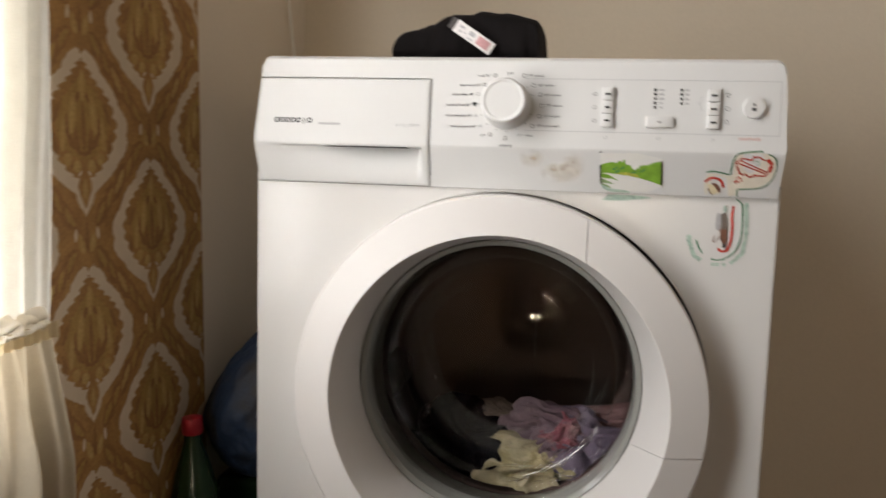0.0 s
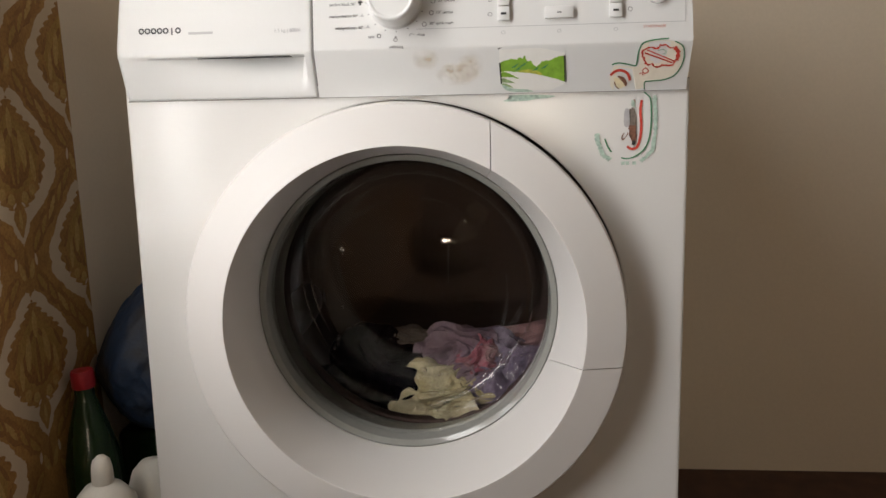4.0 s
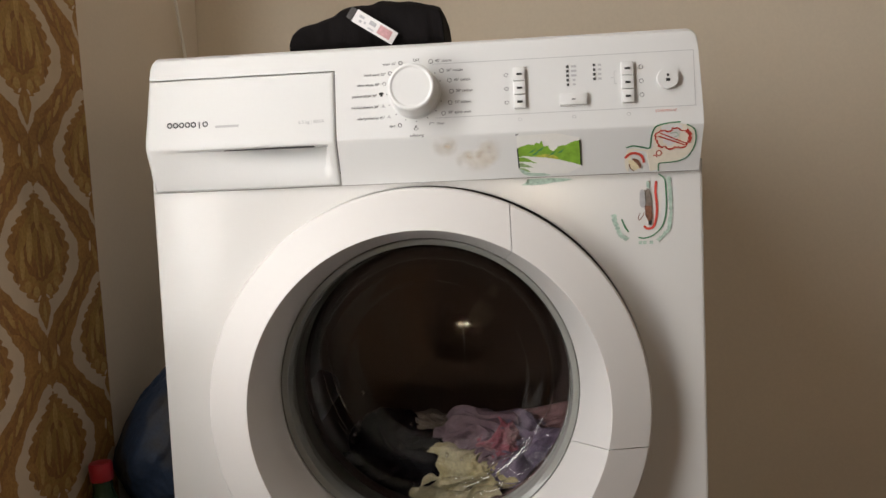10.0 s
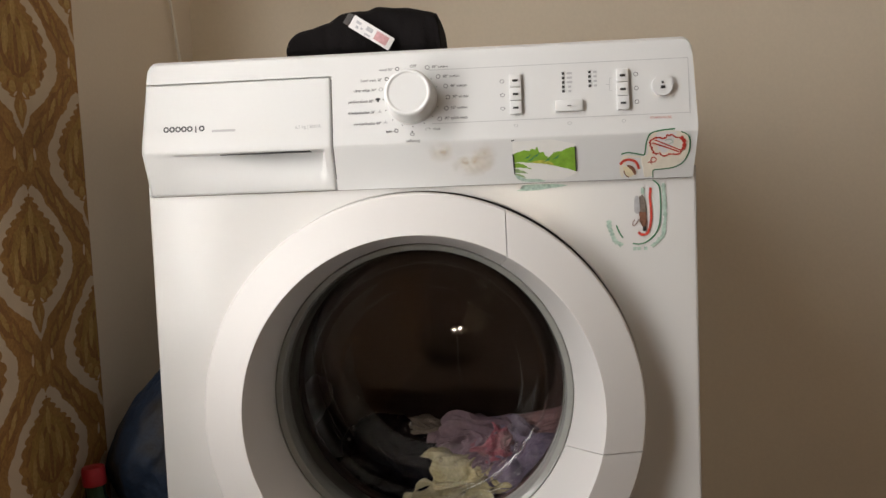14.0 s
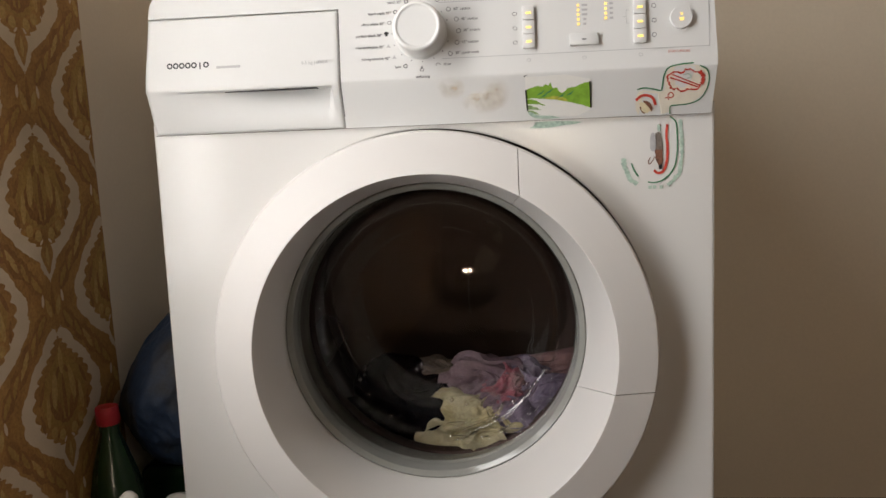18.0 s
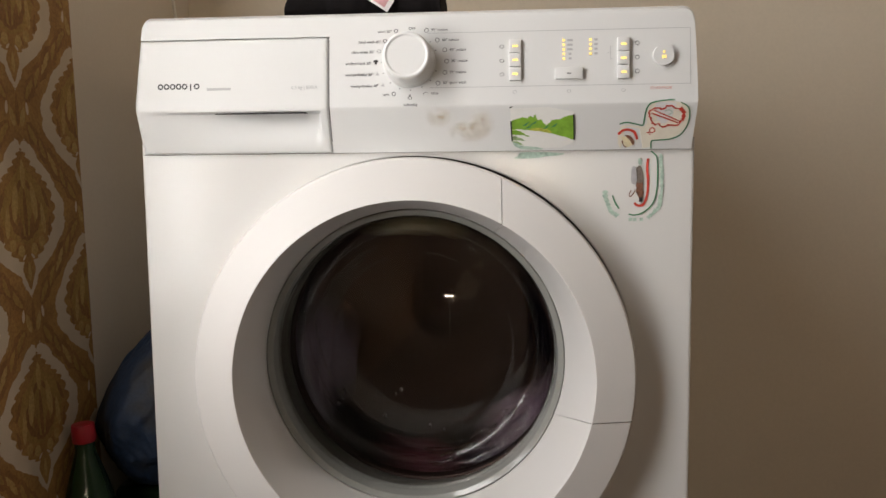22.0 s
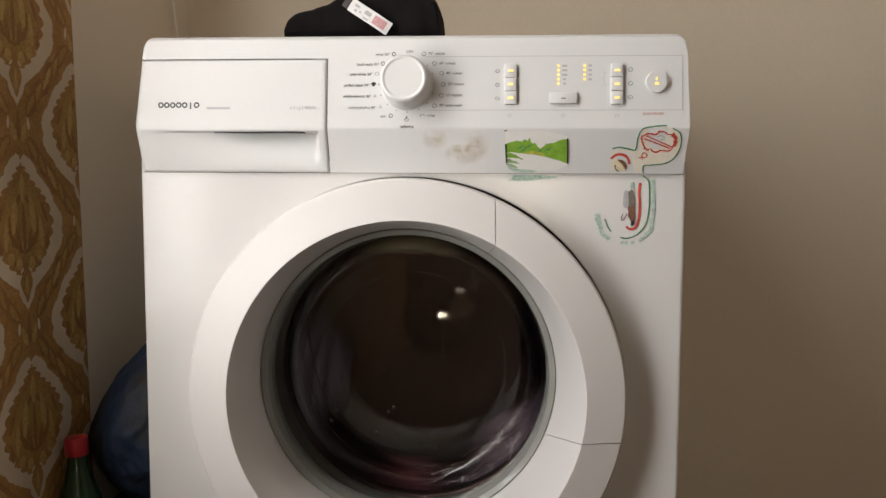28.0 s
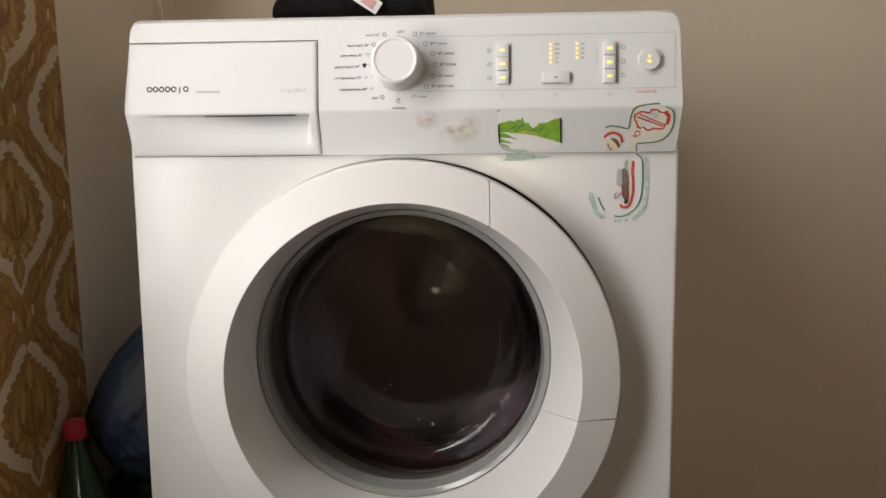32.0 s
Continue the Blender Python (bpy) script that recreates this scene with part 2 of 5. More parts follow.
def loft(rows, bm=None, caps=True):
    """Joins closed loops of points, one after another."""
    bm = bm or bmesh.new()
    loops = [[bm.verts.new(p) for p in row] for row in rows]
    for a, b in zip(loops, loops[1:]):
        for i in range(len(a)):
            j = (i + 1) % len(a)
            bm.faces.new((a[i], a[j], b[j], b[i]))
    if caps:
        bm.faces.new(loops[0])
        bm.faces.new(list(reversed(loops[-1])))
    return bm


def grid_mesh(nu, nv, place, bm=None):
    bm = bm or bmesh.new()
    vs = [[bm.verts.new(place(i / nu, j / nv)) for j in range(nv + 1)] for i in range(nu + 1)]
    for i in range(nu):
        for j in range(nv):
            bm.faces.new((vs[i][j], vs[i + 1][j], vs[i + 1][j + 1], vs[i][j + 1]))
    return bm


def smooth_curve(points, steps=6, closed=False):
    """A Catmull-Rom curve through 2D points."""
    pts = [Vector(p) for p in points]
    n = len(pts)
    out = []
    for i in range(n if closed else n - 1):
        p0 = pts[(i - 1) % n] if closed or i > 0 else pts[0]
        p1, p2 = pts[i], pts[(i + 1) % n]
        p3 = pts[(i + 2) % n] if closed or i + 2 < n else pts[-1]
        for k in range(steps):
            u = k / steps
            out.append(0.5 * (2 * p1 + (p2 - p0) * u + (2 * p0 - 5 * p1 + 4 * p2 - p3) * u * u + (3 * p1 - p0 - 3 * p2 + p3) * u ** 3))
    if not closed:
        out.append(pts[-1])
    return out


# ---- room ----
def wall_with_opening(name, x0, x1, y0, y1, z0, z1, axis, a0, a1, b0, b1, mat):
    """A wall slab with one rectangular opening (a along the wall, b upwards)."""
    bm = bmesh.new()
    if axis == "y":
        spans = [(y0, a0, z0, z1), (a1, y1, z0, z1), (a0, a1, z0, b0), (a0, a1, b1, z1)]
        for c0, c1, d0, d1 in spans:
            box(x0, x1, c0, c1, d0, d1, bm=bm)
    else:
        spans = [(x0, a0, z0, z1), (a1, x1, z0, z1), (a0, a1, z0, b0), (a0, a1, b1, z1)]
        for c0, c1, d0, d1 in spans:
            box(c0, c1, y0, y1, d0, d1, bm=bm)
    return tagged(finish(name, bm, mat, smooth=False), kind="structure")


floor = tagged(finish("floor", box(LEFT - 0.2, EAST + 0.2, SOUTH - 0.2, BACK + 0.2, -0.1, 0), CARPET, smooth=False), "dark brown carpeted floor", kind="structure")
ceiling = tagged(finish("ceiling", box(LEFT - 0.2, EAST + 0.2, SOUTH - 0.2, BACK + 0.2, CEILING, CEILING + 0.1), CEILING_WHITE, smooth=False), "plain white ceiling", kind="structure")
wall_back = tagged(finish("wall_north", box(LEFT - 0.2, EAST + 0.2, BACK, BACK + 0.15, 0, CEILING), WALL_PAINT, smooth=False), "grey-beige painted back wall behind the washing machine", kind="structure")
wall_left = wall_with_opening("wall_west", LEFT - 0.18, LEFT, SOUTH, BACK, 0, CEILING, "y", WIN_Y0, WIN_Y1, WIN_Z0, WIN_Z1, UMBER)
wall_left["label"] = "brown papered side wall with a window"
WALL_PALE = material("pale_wall", (0.36, 0.32, 0.27), 0.8, vary=0.05, size=2, bump=0.2, grain=120)
# Unseen wall; its opening is made up to let the fill light in.
wall_east = wall_with_opening("wall_east", EAST, EAST + 0.15, SOUTH, BACK, 0, CEILING, "y", -1.00, -0.50, 0.95, 2.05, WALL_PALE)
wall_east["label"] = "plain pale wall with an added opening for a fill light"
wall_south = tagged(finish("wall_south", box(LEFT - 0.2, EAST + 0.2, SOUTH - 0.18, SOUTH, 0, CEILING), WALL_DIM, smooth=False), "plain dark brown wall", kind="structure")


# ---- wallpaper ----
PW, PH = 0.288, 0.2455  # width and height of one repeat
PAPER_START, PAPER_END = -0.25, 0.196
PAPER_X = LEFT + 0.0015
SLANT = -0.03  # the paper hangs a little askew


def motif_shapes():
    """One repeat of the print as flat shapes: (material slot, layer, points), round the knot under its flower."""
    rnd = random.Random(4)
    shapes = []

    def mirrored(marks, n, scallops=0, depth=0.0, rough=0.0):
        """An upright form from half-widths at heights, with scalloped sides."""
        line = smooth_curve([(w, v) for v, w in marks], n)
        sides = []
        for sgn in (1, -1):
            side = []
            for k, p in enumerate(line):
                u = k / (len(line) - 1)
                cut = depth * (abs(math.sin(u * scallops * math.pi)) - 0.6) if scallops and 0.06 < u < 0.94 else 0
                side.append((sgn * max(0.0002, p.x + cut + rnd.uniform(-rough, rough)), p.y + rnd.uniform(-rough, rough) * 0.5))
            sides.append(side)
        return sides[0] + sides[1][::-1]

    def leaf(cy, cz, length, width, angle, slot, layer, wave=0.0, bow=0.0):
        c, s = math.cos(angle), math.sin(angle)
        n = 10
        out = []
        for side in (1, -1):
            for i in range(n):
                u = i / n if side > 0 else 1 - i / n
                w = width * math.sin(math.pi * u ** 0.85) ** 0.7 * (1 + wave * math.sin(u * 19)) * side * 0.5 + bow * math.sin(math.pi * u)
                a = (u - 0.5) * length
                out.append((cy + a * c - w * s, cz + a * s + w * c))
        shapes.append((slot, layer, out))

    # pale ground that shows round the flower, with a lobed outer edge
    shapes.append((3, 1, mirrored([(0.024, 0.000), (0.040, 0.012), (0.058, 0.031), (0.080, 0.067), (0.104, 0.087), (0.123, 0.091), (0.146, 0.082), (0.171, 0.059), (0.190, 0.038), (0.207, 0.019), (0.214, 0.008), (0.205, 0.000)], 9, 7, 0.0060, 0.0012)))
    # flower with a serrated edge
    shapes.append((0, 2, mirrored([(0.068, 0.000), (0.070, 0.018), (0.084, 0.040), (0.103, 0.057), (0.126, 0.067), (0.152, 0.057), (0.168, 0.041), (0.182, 0.022), (0.196, 0.008), (0.203, 0.000)], 16, 14, 0.0075, 0.0006)))
    shapes.append((1, 3, mirrored([(0.088, 0.000), (0.094, 0.024), (0.108, 0.041), (0.128, 0.050), (0.150, 0.042), (0.168, 0.022), (0.184, 0.000)], 5, 9, 0.004, 0.0012)))
    shapes.append((4, 4, mirrored([(0.092, 0.000), (0.104, 0.024), (0.124, 0.034), (0.146, 0.025), (0.164, 0.008), (0.170, 0.000)], 4, 7, 0.004)))
    shapes.append((1, 5, mirrored([(0.096, 0.000), (0.108, 0.016), (0.126, 0.024), (0.144, 0.016), (0.160, 0.004), (0.164, 0.000)], 4, 5, 0.003)))
    for sgn in (1, -1):
        leaf(sgn * 0.020, 0.140, 0.048, 0.013, math.pi / 2 + sgn * 0.16, 2, 6 + 0.1 * sgn, 0.12)
        leaf(sgn * 0.038, 0.117, 0.040, 0.010, math.pi / 2 + sgn * 0.10, 2, 6.4 + 0.1 * sgn, 0.12)
        leaf(sgn * 0.013, 0.110, 0.032, 0.011, math.pi / 2 - sgn * 0.2, 4, 7 + 0.1 * sgn, 0.1)
        leaf(sgn * 0.047, 0.142, 0.032, 0.007, math.pi / 2 + sgn * 0.5, 4, 7.4 + 0.1 * sgn)
        leaf(sgn * 0.052, 0.106, 0.026, 0.007, math.pi / 2 - sgn * 0.2, 4, 7.8 + 0.1 * sgn)
        # petals fringing the flower's foot
        leaf(sgn * 0.014, 0.082, 0.015, 0.015, math.pi / 2 + sgn * 0.35, 2, 8 + 0.1 * sgn)
        leaf(sgn * 0.031, 0.090, 0.015, 0.014, math.pi / 2 + sgn * 0.8, 2, 8.4 + 0.1 * sgn)
        leaf(sgn * 0.023, 0.083, 0.012, 0.004, math.pi / 2 + sgn * 0.5, 4, 8.8 + 0.1 * sgn)
        leaf(sgn * 0.009, 0.0735, 0.010, 0.0035, math.pi / 2 + sgn * 0.9, 3, 9.2 + 0.1 * sgn)
    leaf(0, 0.126, 0.066, 0.008, math.pi / 2, 4, 9.6)
    leaf(0, 0.172, 0.036, 0.011, math.pi / 2, 2, 9.8)
    leaf(0, 0.081, 0.013, 0.012, math.pi / 2, 0, 10)
    # stem
    shapes.append((0, 2.4, mirrored([(0.034, 0.001), (0.046, 0.008), (0.058, 0.0135), (0.068, 0.010), (0.076, 0.006)], 5, 0, 0, 0.0006)))
    leaf(0, 0.056, 0.026, 0.007, math.pi / 2, 2, 4.4)
    # knot, and the leaves of the bands that leave it
    leaf(0, 0.004, 0.036, 0.030, math.pi / 2, 0, 2.6)
    leaf(0, 0.002, 0.040, 0.008, math.pi / 2, 4, 4.6)
    for sgn in (1, -1):
        leaf(sgn * 0.0215, 0.004, 0.016, 0.006, math.pi / 2 + sgn * 0.12, 3, 3.2 + 0.1 * sgn)
        leaf(sgn * 0.011, -0.006, 0.026, 0.010, math.pi / 2 - sgn * 0.35, 2, 3.6 + 0.1 * sgn, 0.1)
        for up in (1, -1):
            for n, (y, z, ln, wd, ang, slot) in enumerate(((0.036, 0.030, 0.050, 0.022, 0.80, 4), (0.032, 0.028, 0.036, 0.009, 0.86, 1), (0.068, 0.052, 0.044, 0.018, 0.62, 4), (0.066, 0.054, 0.032, 0.008, 0.70, 2), (0.094, 0.078, 0.040, 0.020, 1.05, 4), (0.094, 0.080, 0.028, 0.008, 1.10, 1))):
                leaf(sgn * y, up * z, ln, wd, up * sgn * ang if sgn > 0 else math.pi + up * sgn * ang, slot, 0.1 + 0.1 * n + 0.03 * sgn + 0.015 * up, 0.12, 0.002 * up)
    return shapes


def motif_mesh(shapes, low, high):
    """The shapes as one mesh, cut off at the paper's sides."""
    bm = bmesh.new()
    for slot, layer, pts in shapes:
        f = bm.faces.new([bm.verts.new((0.00004 * layer, y, z)) for y, z in pts])
        f.material_index = slot
    for limit, normal in ((low, -1), (high, 1)):
        bmesh.ops.bisect_plane(bm, geom=bm.verts[:] + bm.edges[:] + bm.faces[:], plane_co=(0, limit, 0), plane_no=(0, normal, 0), clear_outer=True)
    bmesh.ops.triangulate(bm, faces=bm.faces[:])
    for f in bm.faces:
        if f.normal.x < 0:
            f.normal_flip()
    for v in bm.verts:
        v.co.y += SLANT * v.co.z
    me = bpy.data.meshes.new("printed_motif")
    bm.to_mesh(me)
    bm.free()
    for m in (GOLD, OLIVE, AMBER, PAPER, UMBER):
        me.materials.append(m)
    return me


def wallpaper():
    """A paper sheet on the side wall, with its printed ogee pattern laid on it motif by motif."""
    bm = box(LEFT - 0.001, PAPER_X, PAPER_START, PAPER_END, 0.0, CEILING)
    for v in bm.verts:
        v.co.y += SLANT * (v.co.z - 0.62)
    sheet = tagged(finish("wallpaper", bm, GOLD, smooth=False), "cream wallpaper with a golden-brown ogee damask print", kind="structure")
    shapes = motif_shapes()
    for i in range(-2, 2):
        cy = 0.054 + i * PW / 2
        low, high = max(PAPER_START - cy + 0.0003, -0.2), min(PAPER_END - cy - 0.0003, 0.2)
        me = motif_mesh(shapes, low, high)
        for j in range(-3, 7):
            cz = 0.7535 + j * PH - (i % 2) * PH / 2
            if cz < 0.11 or cz > CEILING - 0.22:
                continue
            ob = new("printed_motif", me)
            ob.parent = sheet
            ob.location = (PAPER_X + 0.00006, cy + SLANT * (cz - 0.62), cz)


wallpaper()
PLASTER = material("side_plaster", (0.74, 0.66, 0.555), 0.8, vary=0.05, size=4, bump=0.06, grain=160)
plaster = box(LEFT - 0.001, LEFT + 0.0012, PAPER_END, BACK - 0.001, 0.0, CEILING - 0.001)
for v in plaster.verts:
    v.co.y += SLANT * (v.co.z - 0.62) if v.co.y < 0.4 else 0
tagged(finish("side_wall_plaster", plaster, PLASTER, smooth=False), "pale plastered wall beside the wallpaper", kind="structure")

# ---- washing machine ----
MX, TOP, DEEP = 0.30, 0.847, 0.56
CX, CZ = 0.0004, 0.4548  # the door's axis
GX, GZ = -0.0085, 0.456  # the glass's axis
machine = tagged(empty("washing_machine"), "white front-loading washing machine with a round glass door and torn stickers", "washing machine")


def front_y(z):
    """The panel's front, which leans out to a crease."""
    pts = ((0.700, -0.0042), (0.747, -0.021), (0.836, -0.0115), (0.8425, -0.0105), (0.8456, -0.0070), (0.847, -0.0010))
    for (a, u), (b, w) in zip(pts, pts[1:]):
        if z <= b:
            return u + (w - u) * (z - a) / (b - a)
    return pts[-1][1]


def taper(x, z):
    """The panel's ends draw in towards its top and, a little, below the crease."""
    side = ((0.700, 0.0030), (0.754, 0.0018), (0.8226, 0.0085), (0.850, 0.0100)) if x < 0 else ((0.700, 0.0030), (0.752, 0.0), (0.8285, 0.0030), (0.850, 0.0036))
    near = max(0.0, 1 - (MX - 0.001 - abs(x)) / 0.03)
    for (a, u), (b, w) in zip(side, side[1:]):
        if z <= b:
            return x - math.copysign(near * (u + (w - u) * max(0, z - a) / (b - a)), x)
    return x - math.copysign(near * side[-1][1], x)


def panel_piece(x0, x1, z0, z1, round0=0.0, round1=0.0, back=0.03):
    """A slice of the control panel from x0 to x1; its upper outer corners may be rounded."""
    xs = sorted({x0, x1, x0 + 0.0015, x1 - 0.0015, x0 + 0.003, x1 - 0.003} | {x0 + (x1 - x0) * k / 12 for k in range(1, 12)} | {x0 + round0 * (1 - math.cos(k * math.pi / 16)) for k in range(9)} | {x1 - round1 * (1 - math.cos(k * math.pi / 16)) for k in range(9)})
    xs = [x for i, x in enumerate(xs) if i == 0 or x - xs[i - 1] > 1e-5]
    rows = []
    for x in xs:
        top = z1
        if round0 and x < x0 + round0:
            top = z1 - round0 + math.sqrt(max(0, round0 ** 2 - (x0 + round0 - x) ** 2))
        if round1 and x > x1 - round1:
            top = z1 - round1 + math.sqrt(max(0, round1 ** 2 - (x - x1 + round1) ** 2))
        inset = 0.0015 if x == x0 and round0 or x == x1 and round1 else 0.0
        shift = TOP - top if z1 == TOP else 0
        zs = [z0 + (top - z0) * k / 24 for k in range(23)] + [top - 0.0035, top - 0.001, top] + ([0.836 - shift, 0.8425 - shift] if z1 == TOP else []) + ([0.7462, 0.7478] if z0 < 0.74 else [])
        zs = sorted(zs)
        loop = [(taper(x, z), front_y(min(z + (shift if z > 0.836 - shift else 0), TOP)) + inset, z) for z in zs]
        loop += [(taper(x, top), back, top), (taper(x, z0), back, z0)]
        rows.append(loop)
    return loft(rows)


DRAWER_X, DRAWER_Z = -0.0845, 0.8215
control_panel = part("control_panel", panel_piece(DRAWER_X + 0.0004, MX - 0.001, 0.6997, TOP, 0, 0.011), PLASTIC, machine)
part("panel_strip", panel_piece(-MX + 0.003, DRAWER_X + 0.0004, DRAWER_Z + 0.0004, TOP, 0.012, 0), PLASTIC, machine)
# Dark sheet added behind the panel's gaps to hold their shade.
part("panel_backing", box(-MX + 0.012, MX - 0.012, 0.014, 0.034, 0.703, 0.83), INSIDE_SHADE, machine)


def drawer_front():
    x0, x1, z0, z1 = -MX + 0.003, DRAWER_X - 0.0006, 0.7004, DRAWER_Z - 0.0004
    bm = bmesh.new()
    nx, nz = 70, 60

    def surface(u, v):
        x, z = x0 + (x1 - x0) * u, z0 + (z1 - z0) * v
        y = front_y(z)
        zt = (z - 0.7035) / (0.7445 - 0.7035)
        if 0 < zt < 1:
            ramp = min(1, max(0, (x - (x0 + 0.014)) / 0.135))
            ramp = ramp ** 1.2
            side = min(1, max(0, (x1 - 0.010 - x) / 0.004))
            y += 0.024 * ramp * side * zt ** 1.7
        edge = min(x - x0, x1 - x, z1 - z)
        if edge < 0.001:
            y += 0.0012
        return (taper(x, z), y, z)

    front = grid_mesh(nx, nz, surface, bm)
    lower = part("detergent_drawer", front, PLASTIC, machine, "white detergent drawer front with a scooped grip")
    m = lower.modifiers.new("thick", "SOLIDIFY")
    m.thickness, m.offset = 0.003, -1
    return lower


drawer = drawer_front()
part("grip_strip", box(-0.211, -0.112, -0.0125, -0.0005, 0.7425, 0.7443), BLACK_INK, drawer, "thin black strip along the top of the drawer grip")

# cabinet


def front_plate():
    """The front sheet with its round hole and rolled side edges."""
    bm = bmesh.new()
    hole, r, z0, z1 = 0.2408, 0.003, 0.02, 0.7120
    corners = [math.atan2(z - CZ, x) % (2 * math.pi) for x in (-MX, MX) for z in (z0, z1)]
    angles = sorted([2 * math.pi * i / 160 for i in range(160)] + corners)
    n = len(angles)
    loops = [[] for k in range(9)]
    for a in angles:
        c, s = math.cos(a), math.sin(a)

        def edge(h, b, t):
            k = min(h / abs(c) if abs(c) > 1e-6 else 9, (t / s if s > 1e-6 else 9), (b / -s if s < -1e-6 else 9))
            return k

        loops[0].append((CX + hole * c, 0.03, CZ + hole * s))
        loops[1].append((CX + hole * c, 0.0015, CZ + hole * s))
        loops[2].append((CX + (hole + 0.0015) * c, 0.0, CZ + (hole + 0.0015) * s))
        loops[3].append((CX + (hole + 0.004) * c, 0.0, CZ + (hole + 0.004) * s))
        k = max(edge(MX - r - 0.0006, CZ - z0 - r - 0.0006, z1 - CZ - 0.0015), hole + 0.0042)
        loops[4].append((CX + k * c, 0.0, CZ + k * s))
        for q, (inset, y) in enumerate(((r, 0.0), (r * 0.29, r * 0.29), (0, r), (0, 0.06))):
            k = max(edge(MX - inset, CZ - z0 - inset, z1 - CZ), hole + 0.0044)
            loops[5 + q].append((CX + k * c, y, CZ + k * s))
    vs = [[bm.verts.new(p) for p in lp] for lp in loops]
    for a, b in zip(vs, vs[1:]):
        for i in range(n):
            j = (i + 1) % n
            bm.faces.new((a[i], a[j], b[j], b[i]))
    return bm


part("panel_seam", box(-MX + 0.004, MX - 0.004, -0.0006, 0.004, 0.6993, 0.6999), GASKET, machine)
part("front_sheet", front_plate(), ENAMEL, machine, "glossy white enamelled front sheet")
for sx in (-1, 1):
    part("side_sheet", box(sx * MX - 0.001 if sx > 0 else -MX, MX if sx > 0 else -MX + 0.001, 0.045, DEEP, 0.02, 0.83), ENAMEL, machine)
part("back_sheet", box(-MX + 0.002, MX - 0.002, DEEP - 0.002, DEEP, 0.02, 0.83), ENAMEL, machine)
part("base_sheet", box(-MX + 0.002, MX - 0.002, 0.03, DEEP - 0.003, 0.02, 0.022), ENAMEL, machine)
part("worktop", box(-MX, MX, 0.031, DEEP + 0.01, 0.831, 0.8465, 0.004), PLASTIC, machine)
for fx in (-0.25, 0.25):
    for fy in (0.06, 0.5):
        bm = bmesh.new()
        bmesh.ops.create_cone(bm, cap_ends=True, segments=20, radius1=0.022, radius2=0.018, depth=0.02, matrix=Matrix.Translation((fx, fy, 0.01)))
        part("foot", bm, RUBBER, machine)

# door
RING = [(0.2315, 0.034), (0.2392, 0.03), (0.2392, -0.0275), (0.2372, -0.0308), (0.1945, -0.0400), (0.1800, 0.062), (0.1786, 0.067), (0.1786, 0.075)]


def door_drift(y):
    """The door's funnel runs from the ring's centre to the glass's."""
    k = min(1, max(0, (y + 0.038) / 0.105))
    return (GX - CX) * k, (GZ - CZ) * k


def grip_low(r):
    """Where the grip's lower joint lies, in degrees, at a radius."""
    return math.degrees(math.asin(-(0.0425 if r > 0.1935 else 0.0425 + 0.0245 * (0.1935 - r) / 0.0149) / r))


door = part("door", revolve(rounded_path(RING, 0.0010), CX, CZ, lambda r: math.degrees(math.acos(min(1, 0.0966 / r))), lambda r: 360 + grip_low(r) - 0.14, 170, drift=door_drift), DOOR_WHITE, machine, "white round door ring")
part("door_handle", revolve(rounded_path(RING, 0.0010), CX, CZ, lambda r: grip_low(r) + 0.14, lambda r: math.degrees(math.acos(min(1, 0.0974 / r))), 60, drift=door_drift), DOOR_WHITE, door, "white grip segment set into the door ring")
part("glass_rim", revolve(rounded_path([(0.1784, 0.084), (0.1784, 0.0685), (0.1768, 0.0668), (0.1706, 0.0718), (0.1690, 0.0845), (0.1684, 0.098)], 0.0012), GX, GZ, closed=False), GREY_RIM, door, "grey rim round the door glass")
CAP, SILL, POLE = 0.140, 0.088, 0.146  # the bowl's flat end, where it leaves the rim, how deep it reaches
bend = [math.pi * k / 64 for k in range(33)]
outer = [(CAP + (0.1682 - CAP) * math.cos(a), SILL + (POLE - SILL) * math.sin(a)) for a in bend]
drum_side = [(r + 0.0035 * math.cos(a), y + 0.0035 * math.sin(a)) for (r, y), a in zip(outer, bend)]


def pane_y(r):
    """Depth of the bowl's viewer side at a distance from its axis: a domed end with a moulded ridge, then the round side."""
    if r >= CAP:
        return SILL + (POLE - SILL) * math.sqrt(max(0, 1 - ((r - CAP) / (0.1682 - CAP)) ** 2))
    ridge = 0.0004 * math.exp(-((r - 0.116) / 0.0028) ** 2)
    steep, turn = 1.62, 0.088

    def rise(q):
        if q <= turn:
            return steep * q * q / 2
        return steep * turn * (q - turn / 2)

    return POLE - rise(CAP) + rise(r) - ridge


cap = [(r, pane_y(r)) for r in [CAP * k / 100 + 0.0008 for k in range(98, -1, -1)]]
outer += cap
inner = list(reversed(drum_side + [(r, y + 0.0035) for r, y in cap]))
glass = part("door_glass", revolve(outer + inner, GX, GZ, segs=128), GLASS, door, "clear bowl-shaped door glass")
glass.visible_shadow = False

WATER = clear("water", (1.0, 1.0, 1.0), 0.0, 1.45)
